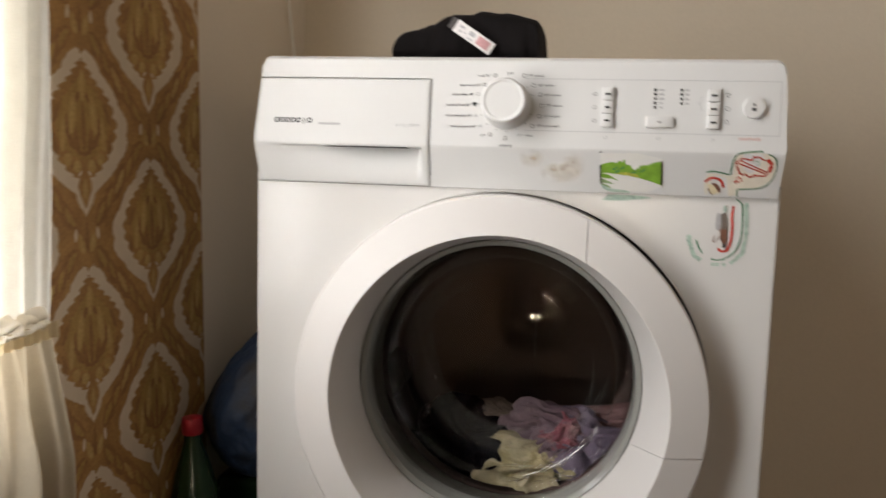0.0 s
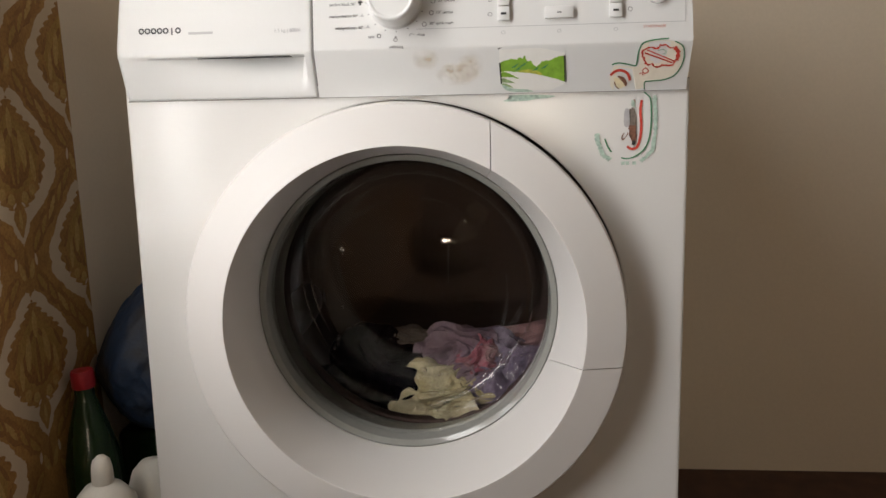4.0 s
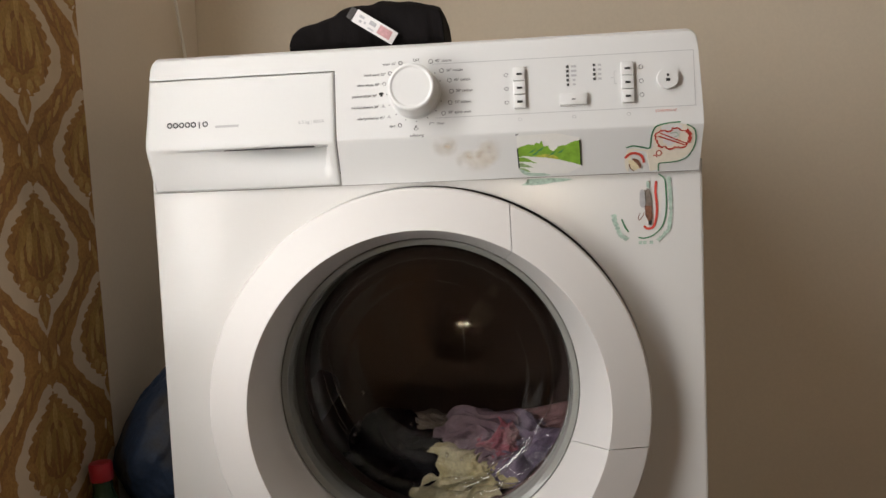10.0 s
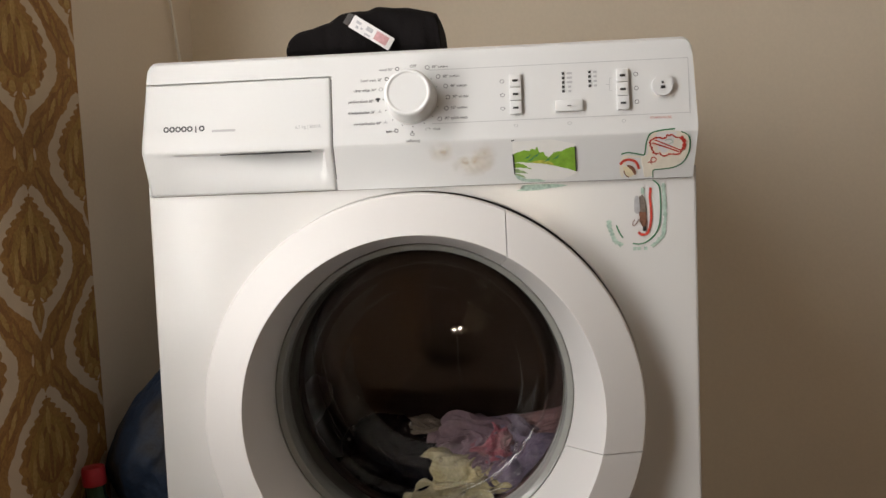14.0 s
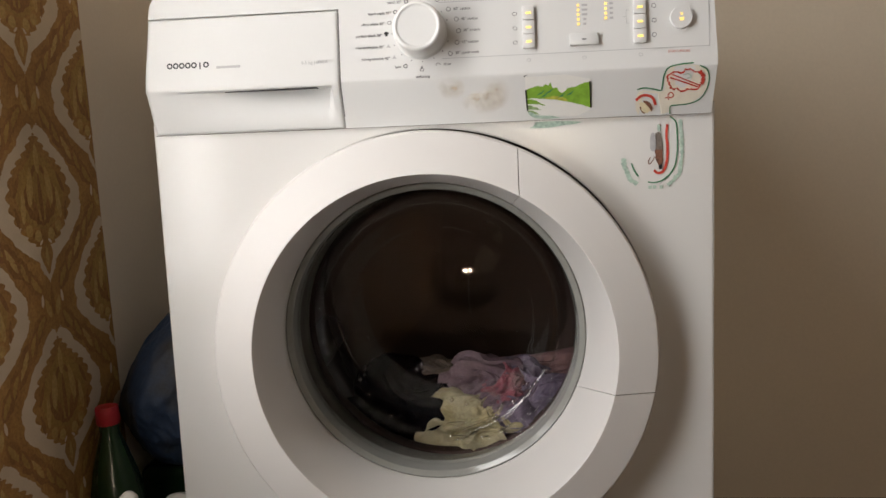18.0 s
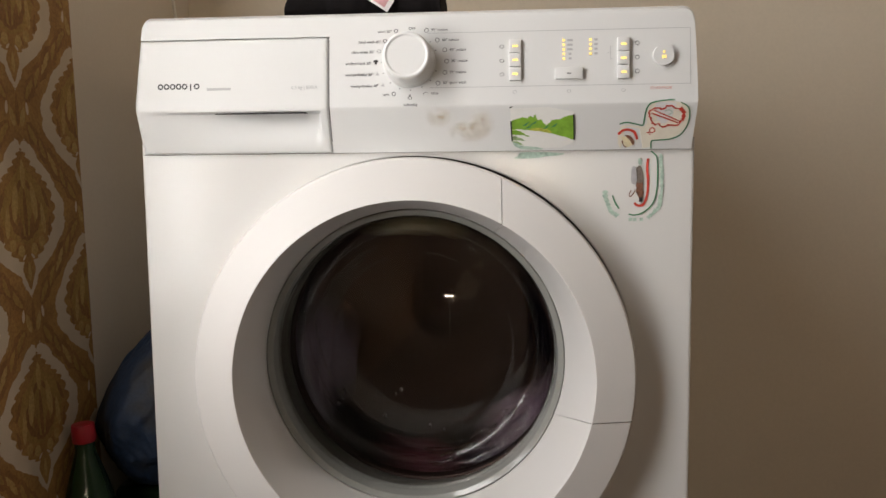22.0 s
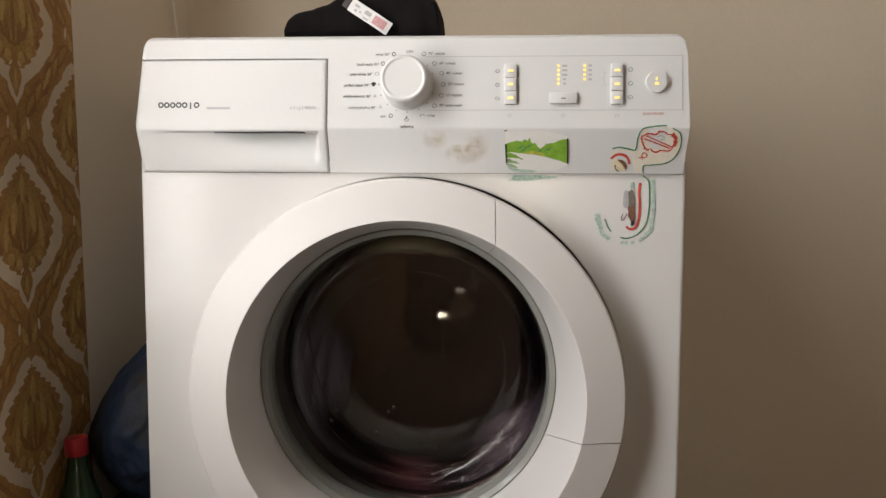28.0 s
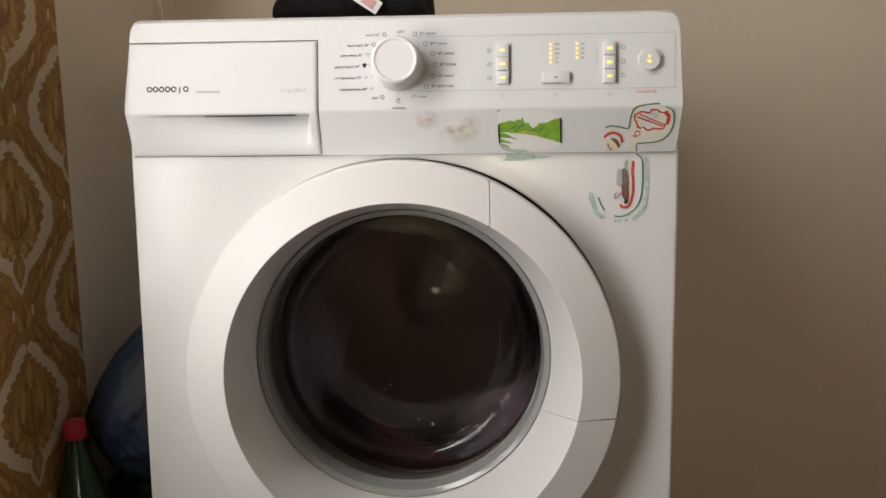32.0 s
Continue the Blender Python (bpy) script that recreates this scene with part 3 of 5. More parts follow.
for x, z, r in ((-0.046, -0.092, 0.0036), (-0.024, -0.056, 0.0026), (-0.031, -0.062, 0.0018), (-0.099, -0.061, 0.0034), (-0.106, -0.076, 0.0028), (-0.092, -0.021, 0.0024), (-0.100, -0.070, 0.0020), (0.012, -0.104, 0.0026), (0.030, -0.110, 0.0022)):
    y = pane_y(math.hypot(x, z))
    bm = bmesh.new()
    bmesh.ops.create_uvsphere(bm, u_segments=16, v_segments=12, radius=r, matrix=Matrix.Translation((GX + x, y - 0.001, GZ + z)) @ Matrix.Diagonal((0.8, 0.55, 1.25, 1)))
    part("water_drop", bm, WATER, door, "clear drop of water")

# streaks of water that run along the glass's lower edge
rnd = random.Random(12)
for k in range(26):
    a, r = radians(rnd.uniform(276, 326)), rnd.uniform(0.137, 0.160)
    y = pane_y(r)
    bm = bmesh.new()
    bmesh.ops.create_uvsphere(bm, u_segments=12, v_segments=8, radius=1.0, matrix=Matrix.Translation((GX + r * math.cos(a), y - 0.0004, GZ + r * math.sin(a))) @ Matrix.Rotation(math.pi / 2 - a + rnd.uniform(-0.25, 0.25), 4, "Y") @ Matrix.Diagonal((rnd.uniform(0.004, 0.013), 0.0012, rnd.uniform(0.0008, 0.0022), 1)))
    part("water_streak", bm, WATER, door, "thin clear streak of water")

# clear beads added on the glass's sides in place of its reflection streaks
for marks, wide in (
    ([(-0.137, 0.058), (-0.135, 0.027), (-0.128, -0.010), (-0.117, -0.040), (-0.102, -0.068)], 0.0015),
    ([(-0.146, 0.020), (-0.139, -0.017), (-0.125, -0.054), (-0.110, -0.080)], 0.0012),
    ([(-0.128, -0.060), (-0.112, -0.084), (-0.090, -0.106)], 0.0010),
    ([(0.150, -0.023), (0.144, -0.048), (0.135, -0.063)], 0.0013),
):
    line = smooth_curve(marks, 8)
    rows = []
    for k, (x, z) in enumerate(line):
        w = wide * (0.35 + 0.65 * math.sin(math.pi * k / (len(line) - 1))) * (0.85 + 0.3 * math.sin(k * 1.7))
        r = math.hypot(x, z)
        y = pane_y(r)
        rows.append([(GX + x + x / r * w * math.cos(q), y - 0.0002 - 0.7 * w * math.sin(q), GZ + z + z / r * w * math.cos(q)) for q in [math.pi * 2 * i / 8 for i in range(8)]])
    part("glint_bead", loft(rows), WATER, door, "thin clear bead standing in for a reflection streak")

# inside
part("gasket", revolve(rounded_path([(0.225, 0.050), (0.186, 0.078), (0.180, 0.100), (0.176, 0.125), (0.179, 0.146), (0.187, 0.154), (0.218, 0.152)], 0.010), CX, CZ, segs=96, closed=False), GASKET, machine, "grey rubber door gasket")
# The tub carries the same near-black that stands in for shade.
part("tub", revolve([(0.228, 0.036), (0.262, 0.07), (0.262, 0.52), (0.001, 0.52)], CX, CZ, segs=64, closed=False), INSIDE_SHADE, machine)
DRUM_R, DRUM_Y0, DRUM_Y1 = 0.238, 0.158, 0.48
drum = empty("drum", (CX, 0, CZ))
drum.parent = machine
drum["label"] = "stainless steel drum, its inside shade put into a dark colour"
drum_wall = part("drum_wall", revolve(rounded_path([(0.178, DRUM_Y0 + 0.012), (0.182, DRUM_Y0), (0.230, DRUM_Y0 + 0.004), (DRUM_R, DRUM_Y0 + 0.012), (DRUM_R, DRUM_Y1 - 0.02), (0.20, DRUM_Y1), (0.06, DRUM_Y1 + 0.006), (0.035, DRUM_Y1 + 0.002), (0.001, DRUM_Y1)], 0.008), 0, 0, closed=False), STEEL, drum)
for k in range(3):
    bm = bmesh.new()
    rows = []
    for i in range(9):
        y = DRUM_Y0 + 0.03 + (DRUM_Y1 - DRUM_Y0 - 0.07) * i / 8
        hh = 0.045 * (0.55 + 0.45 * math.sin(math.pi * i / 8))
        rows.append([(math.sin(a) * 0.03 * (1 - abs(math.cos(a)) * 0.2), y, -DRUM_R + 0.002 + max(0, math.cos(a)) * hh) for a in [math.pi * (q / 12 - 0.5) for q in range(13)]])
    paddle = part("paddle", loft(rows, bm), PADDLE, drum)
    paddle.matrix_basis = pose(0, 0, 0, 0, 120 * k + 70, 0)

# knob
KX, KZ, KY = 0.001, 0.794, front_y(0.794)
lean = math.degrees(math.atan2(0.010, 0.084))


def knob():
    prof = rounded_path([(0.0275, 0.0), (0.0275, -0.004), (0.0262, -0.006), (0.0250, -0.0275), (0.0238, -0.0305), (0.0215, -0.0312), (0.0200, -0.0300), (0.0, -0.0296)], 0.0014)
    ob = part("programme_knob", revolve(prof[:-1] + [(0.00002, -0.0296)], 0, 0, segs=64, closed=False), PLASTIC, control_panel, "round white programme knob")
    ob.matrix_basis = pose(KX, KY, KZ, -lean, 0, 0)
    return ob


knob()


def face_pose(x, z, lift=0.0):
    """A pose whose x runs to the right and y up along the panel's front at (x, z)."""
    a = math.degrees(math.atan2(front_y(z + 0.004) - front_y(z - 0.004), 0.008))
    return pose(x, front_y(z) - lift, z, 90 - a, 0, 0)


def button(name, x, z, w, h, d, parent, label=""):
    bm = box(-w / 2, w / 2, -h / 2, h / 2, -0.001, d, 0.0008)
    ob = part(name, bm, PLASTIC, parent, label)
    ob.matrix_basis = face_pose(x, z)
    return ob


INDICATORS = []


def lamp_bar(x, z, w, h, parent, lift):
    """A signal lamp: its switching on is imitated by turning a glowing side out."""
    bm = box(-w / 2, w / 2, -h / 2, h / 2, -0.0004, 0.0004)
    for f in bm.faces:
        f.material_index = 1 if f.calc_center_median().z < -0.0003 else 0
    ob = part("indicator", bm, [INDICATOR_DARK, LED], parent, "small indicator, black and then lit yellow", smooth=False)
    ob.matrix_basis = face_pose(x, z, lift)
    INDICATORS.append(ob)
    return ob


for bx in (0.1115, 0.2228):
    for k in range(3):
        z = 0.8075 - k * 0.0143
        button("push_button", bx, z, 0.0122, 0.0138, 0.0035, control_panel)
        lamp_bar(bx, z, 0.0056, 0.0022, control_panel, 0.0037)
button("wide_button", 0.1670, 0.7785, 0.0285, 0.0118, 0.0035, control_panel)
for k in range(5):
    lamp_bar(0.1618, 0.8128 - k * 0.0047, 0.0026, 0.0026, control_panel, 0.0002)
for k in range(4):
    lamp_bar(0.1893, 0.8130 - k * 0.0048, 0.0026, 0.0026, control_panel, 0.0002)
bm = bmesh.new()
bmesh.ops.create_cone(bm, cap_ends=True, segments=40, radius1=0.0112, radius2=0.0106, depth=0.005, matrix=Matrix.Translation((0, 0, 0.0015)))
start_button = part("start_button", bm, PLASTIC, control_panel, "round white start button")
start_button.matrix_basis = face_pose(0.2635, 0.7950)
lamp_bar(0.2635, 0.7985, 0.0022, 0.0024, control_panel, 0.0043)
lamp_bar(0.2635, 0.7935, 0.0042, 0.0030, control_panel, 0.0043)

def sheet_y(z):
    return front_y(z) if z >= 0.6998 else 0.0


def print_text(words, x, z, size, mat, align="LEFT", name="marking"):
    """Flat lettering on the panel, turned into a mesh."""
    cu = bpy.data.curves.new(name, "FONT")
    cu.offset = 0.00006
    cu.body, cu.size, cu.align_x, cu.align_y = words, size, align, "CENTER"
    tmp = bpy.data.objects.new(name, cu)
    me = bpy.data.meshes.new_from_object(tmp)
    bpy.data.objects.remove(tmp)
    me.materials.clear()
    me.materials.append(mat)
    ob = new(name, me)
    ob.parent = control_panel
    ob.matrix_basis = face_pose(x, z, 0.0004)
    return ob


def print_shape(points, x, z, mat, name="symbol", parent=None, lift=0.0004):
    """A flat printed outline, filled, in the panel's plane round (x, z)."""
    bm = bmesh.new()
    bm.faces.new([bm.verts.new((u, v, 0)) for u, v in points])
    ob = finish(name, bm, mat, parent or control_panel, smooth=False)
    ob.matrix_basis = face_pose(x, z, lift)
    return ob


def print_ring(r, w, x, z, mat, name="symbol", squash=1.0, n=20, gap=0):
    bm = bmesh.new()
    a = [bm.verts.new((r * math.cos(2 * math.pi * k / n), squash * r * math.sin(2 * math.pi * k / n), 0)) for k in range(n)]
    c = [bm.verts.new(((r - w) * math.cos(2 * math.pi * k / n), squash * (r - w) * math.sin(2 * math.pi * k / n), 0)) for k in range(n)]
    for k in range(n - gap):
        bm.faces.new((a[k], a[(k + 1) % n], c[(k + 1) % n], c[k]))
    ob = finish(name, bm, mat, control_panel, smooth=False)
    ob.matrix_basis = face_pose(x, z, 0.0004)
    return ob


def bar(x, z, w, h, mat, name="printed_bar"):
    return print_shape([(-w / 2, -h / 2), (w / 2, -h / 2), (w / 2, h / 2), (-w / 2, h / 2)], x, z, mat, name)


SHIRT = [(-0.0012, -0.0022), (0.0012, -0.0022), (0.0012, 0.0002), (0.0022, -0.0004), (0.0028, 0.0010), (0.0011, 0.0024), (-0.0011, 0.0024), (-0.0028, 0.0010), (-0.0022, -0.0004), (-0.0012, 0.0002)]
T = 0.0040
for words, x, z, ix, iz in (("95\u00b0 cotton", 0.024, 0.8265, 0.0192, 0.8263), ("60\u00b0 cotton", 0.0355, 0.8160, 0.0305, 0.8160), ("40\u00b0 cotton", 0.0430, 0.8055, 0.0383, 0.8055),
                            ("30\u00b0 cotton", 0.0450, 0.7940, 0.0402, 0.7937), ("15\u00b0 cotton", 0.0430, 0.7822, 0.0383, 0.7820), ("30\u00b0 quick wash", 0.0360, 0.7715, 0.0310, 0.7710)):
    print_text(words, x, z, T, INK)
    print_ring(0.0024, 0.0006, ix, iz, INK)
for words, x, z, ix, iz in (("wool 30\u00b0", -0.0175, 0.8258, -0.0130, 0.8262), ("hand wash 30\u00b0", -0.0290, 0.8152, -0.0245, 0.8160), ("ultra white 30\u00b0", -0.0360, 0.8047, -0.0310, 0.8053),
                            ("perfect black 30\u00b0", -0.0390, 0.7930, -0.0345, 0.7940), ("mix/synthetics 30\u00b0", -0.0372, 0.7812, -0.0328, 0.7820), ("mix/synthetics 40\u00b0", -0.0315, 0.7692, -0.0270, 0.7705), ("spin", -0.0205, 0.7600, -0.0157, 0.7605)):
    print_text(words, x, z, T, INK, "RIGHT")
    if "black" in words:
        print_shape(SHIRT, ix, iz, BLACK_INK)
    elif "white" in words:
        print_ring(0.0023, 0.0005, ix, iz, INK, squash=0.9, n=6)
    elif "mix" in words:
        print_shape([(-0.0024, -0.0018), (0.0024, -0.0018), (0.0006, 0.0004), (0.0002, 0.0022), (-0.0006, 0.0004)], ix, iz, INK_PALE)
    else:
        print_ring(0.0023, 0.0009, ix, iz, INK, n=14)
print_text("OFF", 0.0040, 0.8283, T * 1.05, INK, "CENTER")
print_text("softening", 0.0018, 0.7490, T, INK, "CENTER")
print_ring(0.0024, 0.0008, 0.0013, 0.7560, INK, squash=0.7)
print_shape([(0.0011 * math.cos(k * 0.785), 0.0011 * math.sin(k * 0.785)) for k in range(8)], 0.0013, 0.7588, INK)
print_text("rinse", 0.0235, 0.7607, T, INK)
print_ring(0.0026, 0.0006, 0.0182, 0.7603, INK, squash=0.7, gap=8)
for a in (157, 180, 203, 227, 250, 272, 296, 318, 340, 22, 42):
    bar(KX + 0.0298 * math.cos(radians(a)), KZ + 0.0298 * math.sin(radians(a)), 0.0011, 0.0011, INK, "dial_tick")
print_text("START/PAUSE", 0.2610, 0.7622, 0.0036, INK_RED, "CENTER")
print_text("6.5 kg | 800/A", -0.1110, 0.7690, 0.0050, INK_PALE, "CENTER")
bar(-0.2035, 0.7688, 0.026, 0.0026, INK_PALE, "model_bar")
# the maker's mark, as plain blocks
for k in range(7):
    wide = 0.0054 if k != 5 else 0.0024
    bm = bmesh.new()
    low = -0.0024 if k in (0, 5) else 0.0
    ring_r = 0.0032
    if k in (5,):
        box(-0.0007, 0.0007, low - 0.002, 0.0027, -0.0001, 0.0001, bm=bm)
    else:
        n = 20
        aa = [bm.verts.new((ring_r * math.cos(2 * math.pi * q / n), ring_r * math.sin(2 * math.pi * q / n), 0)) for q in range(n)]
        cc = [bm.verts.new((0.0016 * math.cos(2 * math.pi * q / n), 0.0016 * math.sin(2 * math.pi * q / n), 0)) for q in range(n)]
        for q in range(n):
            bm.faces.new((aa[q], aa[(q + 1) % n], cc[(q + 1) % n], cc[q]))
    ob = finish("maker_mark", bm, INK_DARK, drawer, smooth=False)
    ob.matrix_basis = face_pose(-0.2672 + k * 0.0066, 0.7722, 0.0004)
# symbols beside the buttons
for z in (0.8075, 0.7930, 0.7787):
    print_ring(0.0024, 0.0006, 0.0978, z, INK, squash=0.8)
    print_ring(0.0024, 0.0006, 0.2370, z + 0.001, INK, n=9)
for x in (0.1110, 0.1670, 0.2230):
    print_ring(0.0022, 0.0006, x, 0.7605, INK_PALE, squash=0.8)
for k in range(5):
    bar(0.1683, 0.8128 - k * 0.0047, 0.0055 if k < 3 else 0.003, 0.0022, INK_PALE)
for k in range(4):
    bar(0.1950, 0.8130 - k * 0.0048, 0.0034, 0.0022, INK_PALE)
bar(0.1670, 0.7785, 0.0044, 0.0012, INK, "button_mark").matrix_basis = face_pose(0.1670, 0.7785, 0.0039)
for x, z, w, h in ((0.2096, 0.7990, 0.0004, 0.0130), (0.2110, 0.8055, 0.0030, 0.0004), (0.2110, 0.7925, 0.0030, 0.0004), (0.2078, 0.7990, 0.0034, 0.0004)):
    bar(x, z, w, h, INK_PALE, "bracket_line")
# thin line round the controls
for x, z, w, h in ((0.1555, 0.8232, 0.2700, 0.0006), (0.1570, 0.7663, 0.2690, 0.0006), (0.2908, 0.7948, 0.0006, 0.0570)):
    bar(x, z, w, h, INK_PALE, "panel_line")


def stuck_patch(name, points, mat, label="", lift=0.0005, rounded=True, parent=None):
    bm = bmesh.new()
    pts = smooth_curve(points, 4, True) if rounded else [Vector(p) for p in points]
    f = bm.faces.new([bm.verts.new((x, sheet_y(z) - lift, z)) for x, z in pts])
    bmesh.ops.triangulate(bm, faces=[f])
    return part(name, bm, mat, parent or machine, label, smooth=False)


def stuck_line(name, points, width, mat, label="", lift=0.0006, closed=False, ragged=0.0, jitter=0.0):
    if jitter:
        shake = random.Random(len(points))
        points = [tuple(q) for q in smooth_curve(points, 3, closed)]
        points = [(x + shake.uniform(-jitter, jitter), z + shake.uniform(-jitter, jitter)) for x, z in points]
    pts = smooth_curve(points, 6, closed)
    if closed:
        pts.append(pts[0])
    bm = bmesh.new()
    rnd = random.Random(len(pts))
    rows = []
    for k, p in enumerate(pts):
        d = (pts[min(k + 1, len(pts) - 1)] - pts[max(k - 1, 0)]).normalized()
        n = Vector((-d.y, d.x)) * width / 2 * (1 + ragged * rnd.uniform(-1, 1))
        rows.append([bm.verts.new((q.x, sheet_y(q.y) - lift, q.y)) for q in (p + n, p - n)])
    for a, c in zip(rows, rows[1:]):
        bm.faces.new((a[0], a[1], c[1], c[0]))
    return part(name, bm, mat, machine, label, smooth=False)


# torn green sticker
STICKER_MOSS = material("sticker_moss", (0.24, 0.34, 0.16), 0.6, vary=0.4, size=400)
STICKER_YELLOW = material("sticker_yellowed", (0.68, 0.60, 0.40), 0.6, vary=0.15, size=200)
STICKER_DUSK = material("sticker_dusk", (0.16, 0.13, 0.11), 0.6, vary=0.35, size=400)
STICKER_OCHRE = material("sticker_ochre", (0.40, 0.40, 0.06), 0.5, vary=0.25, size=300)
stuck_patch("sticker_backing", [(0.1065, 0.7435), (0.147, 0.7445), (0.1725, 0.739), (0.1735, 0.7085), (0.160, 0.7025), (0.118, 0.7025), (0.1075, 0.7095)], STICKER_PAPER, "off-white torn paper of a peeled sticker", 0.0003, False)
def torn(points, jag, seed, steps=5):
    """A closed outline with short random tears along its sides."""
    rnd = random.Random(seed)
    out = []
    for p, q in zip(points, points[1:] + points[:1]):
        for k in range(steps):
            u = k / steps
            s = jag if k else 0
            out.append((p[0] + (q[0] - p[0]) * u + rnd.uniform(-s, s), p[1] + (q[1] - p[1]) * u + rnd.uniform(-s, s)))
    return out


stuck_patch("green_sticker", torn([(0.1068, 0.7305), (0.119, 0.7345), (0.124, 0.7332), (0.127, 0.7356), (0.130, 0.7340), (0.1325, 0.7372), (0.1345, 0.7312), (0.1385, 0.7318), (0.1405, 0.7286), (0.144, 0.7258), (0.148, 0.7288), (0.150, 0.7312), (0.158, 0.7318), (0.163, 0.7345), (0.172, 0.7362),
              (0.173, 0.7105), (0.158, 0.715), (0.146, 0.718), (0.130, 0.7205), (0.115, 0.7222), (0.1072, 0.7215)], 0.0005, 5), STICKER_GREEN, "torn bright green sticker", 0.0006, False)
for n, shred in enumerate(([(0.1073, 0.7212), (0.113, 0.7212), (0.119, 0.7186), (0.127, 0.7140), (0.119, 0.7160), (0.1076, 0.7165)],
                           [(0.1078, 0.7150), (0.112, 0.7152), (0.123, 0.7100), (0.116, 0.7106), (0.1082, 0.7112)],
                           [(0.1080, 0.7102), (0.114, 0.7095), (0.121, 0.7052), (0.113, 0.7062), (0.1088, 0.7082)])):
    stuck_patch("green_shred", torn(shred, 0.0004, n), STICKER_GREEN if n == 0 else STICKER_MOSS, "", 0.0006, False)
stuck_patch("yellow_print", [(0.126, 0.7215), (0.140, 0.7195), (0.150, 0.7178), (0.146, 0.7215), (0.136, 0.7235)], STICKER_OCHRE, "", 0.0008)
for x, z in ((0.122, 0.727), (0.131, 0.7285), (0.1255, 0.7245), (0.143, 0.7235), (0.152, 0.7255)):
    stuck_patch("leaf_print", [(x - 0.004, z - 0.002), (x, z + 0.0005), (x + 0.0045, z + 0.003), (x + 0.001, z - 0.001)], STICKER_DARK_GREEN, "", 0.0009, False)
stuck_patch("sticker_edge", [(0.1062, 0.7305), (0.1076, 0.7308), (0.1090, 0.7100), (0.1076, 0.7095)], BLACK_INK, "", 0.0010, False)
stuck_patch("sticker_edge", [(0.1714, 0.7365), (0.1728, 0.7366), (0.1742, 0.7100), (0.1728, 0.7103)], BLACK_INK, "", 0.0010, False)
stuck_patch("sticker_edge", [(0.1052, 0.7450), (0.1098, 0.7457), (0.1060, 0.7436)], BLACK_INK, "", 0.0010, False)
stuck_patch("sticker_residue", [(0.109, 0.7088), (0.115, 0.7068), (0.120, 0.7045), (0.134, 0.7035), (0.1405, 0.7010), (0.121, 0.7012), (0.112, 0.7040)], STICKER_PALE, "pale green sticker residue", 0.0007)
stuck_patch("sticker_residue", [(0.117, 0.6978), (0.146, 0.6978), (0.164, 0.696), (0.155, 0.6940), (0.146, 0.6935), (0.130, 0.6915), (0.110, 0.6918), (0.119, 0.6950)], STICKER_PALE, "pale green sticker residue", 0.0007)
# brown stain left by another sticker
for x0, x1, z0, z1, film in ((0.040, 0.086, 0.724, 0.750, STAIN), (0.040, 0.086, 0.708, 0.733, STAIN), (0.060, 0.092, 0.712, 0.746, STAIN_FAINT), (0.016, 0.046, 0.724, 0.748, STAIN_FAINT)):
    stuck_patch("sticker_stain", [(x0, z0), (x1, z0), (x1, 0.7465), (x1, z1), (x0, z1), (x0, 0.7465)] if z0 < 0.7465 < z1 else [(x0, z0), (x1, z0), (x1, z1), (x0, z1)], film, "faint brown stain", 0.0003 + 0.0001 * x1, False)
# remains of a drawn sticker: green outline, red scribble, brown figure
stuck_patch("sticker_backing", [(0.222, 0.724), (0.246, 0.7235), (0.247, 0.738), (0.252, 0.746), (0.262, 0.7485), (0.280, 0.747), (0.2885, 0.741), (0.290, 0.731), (0.286, 0.719), (0.273, 0.7105), (0.254, 0.7080), (0.252, 0.7020), (0.222, 0.7010)], STICKER_CREAM, "yellowed torn sticker paper", 0.0003)
stuck_line("green_outline", [(0.220, 0.726), (0.227, 0.7275), (0.236, 0.726), (0.2435, 0.7245), (0.245, 0.729), (0.246, 0.738), (0.250, 0.746), (0.261, 0.749), (0.275, 0.750)], 0.0014, STICKER_DARK_GREEN)
stuck_line("green_outline", [(0.281, 0.747), (0.289, 0.742), (0.291, 0.732), (0.289, 0.723), (0.283, 0.714), (0.273, 0.710), (0.261, 0.709), (0.254, 0.708), (0.254, 0.7005)], 0.0011, STICKER_DARK_GREEN)
stuck_line("green_outline", [(0.2545, 0.6975), (0.257, 0.696), (0.261, 0.691), (0.262, 0.679), (0.262, 0.663), (0.260, 0.649), (0.255, 0.639), (0.246, 0.632), (0.238, 0.630), (0.232, 0.631)], 0.0014, STICKER_DARK_GREEN)
stuck_line("pale_band", [(0.265, 0.694), (0.2665, 0.678), (0.2665, 0.658), (0.2645, 0.642), (0.261, 0.635), (0.252, 0.627)], 0.0036, STICKER_PALE, ragged=0.5, jitter=0.0006)
stuck_line("pale_band", [(0.207, 0.657), (0.209, 0.644), (0.214, 0.634), (0.220, 0.629)], 0.0045, STICKER_PALE, ragged=0.5, jitter=0.0006)
stuck_line("green_outline", [(0.215, 0.651), (0.218, 0.643), (0.222, 0.637)], 0.0016, STICKER_DARK_GREEN)
for x in (0.234, 0.2385, 0.2455):
    stuck_patch("printed_bar", [(x - 0.0018, 0.6235), (x + 0.0018, 0.6235), (x + 0.0018, 0.6270), (x - 0.0018, 0.6270)], STICKER_PALE, "", 0.0006, False)
stuck_line("red_scribble", [(0.250, 0.737), (0.254, 0.741), (0.263, 0.741), (0.269, 0.744), (0.276, 0.742), (0.281, 0.740), (0.285, 0.735), (0.284, 0.729), (0.279, 0.725), (0.271, 0.725), (0.267, 0.723), (0.259, 0.725), (0.254, 0.726), (0.251, 0.732)], 0.0014, STICKER_RED, closed=True, ragged=0.5, jitter=0.0011)
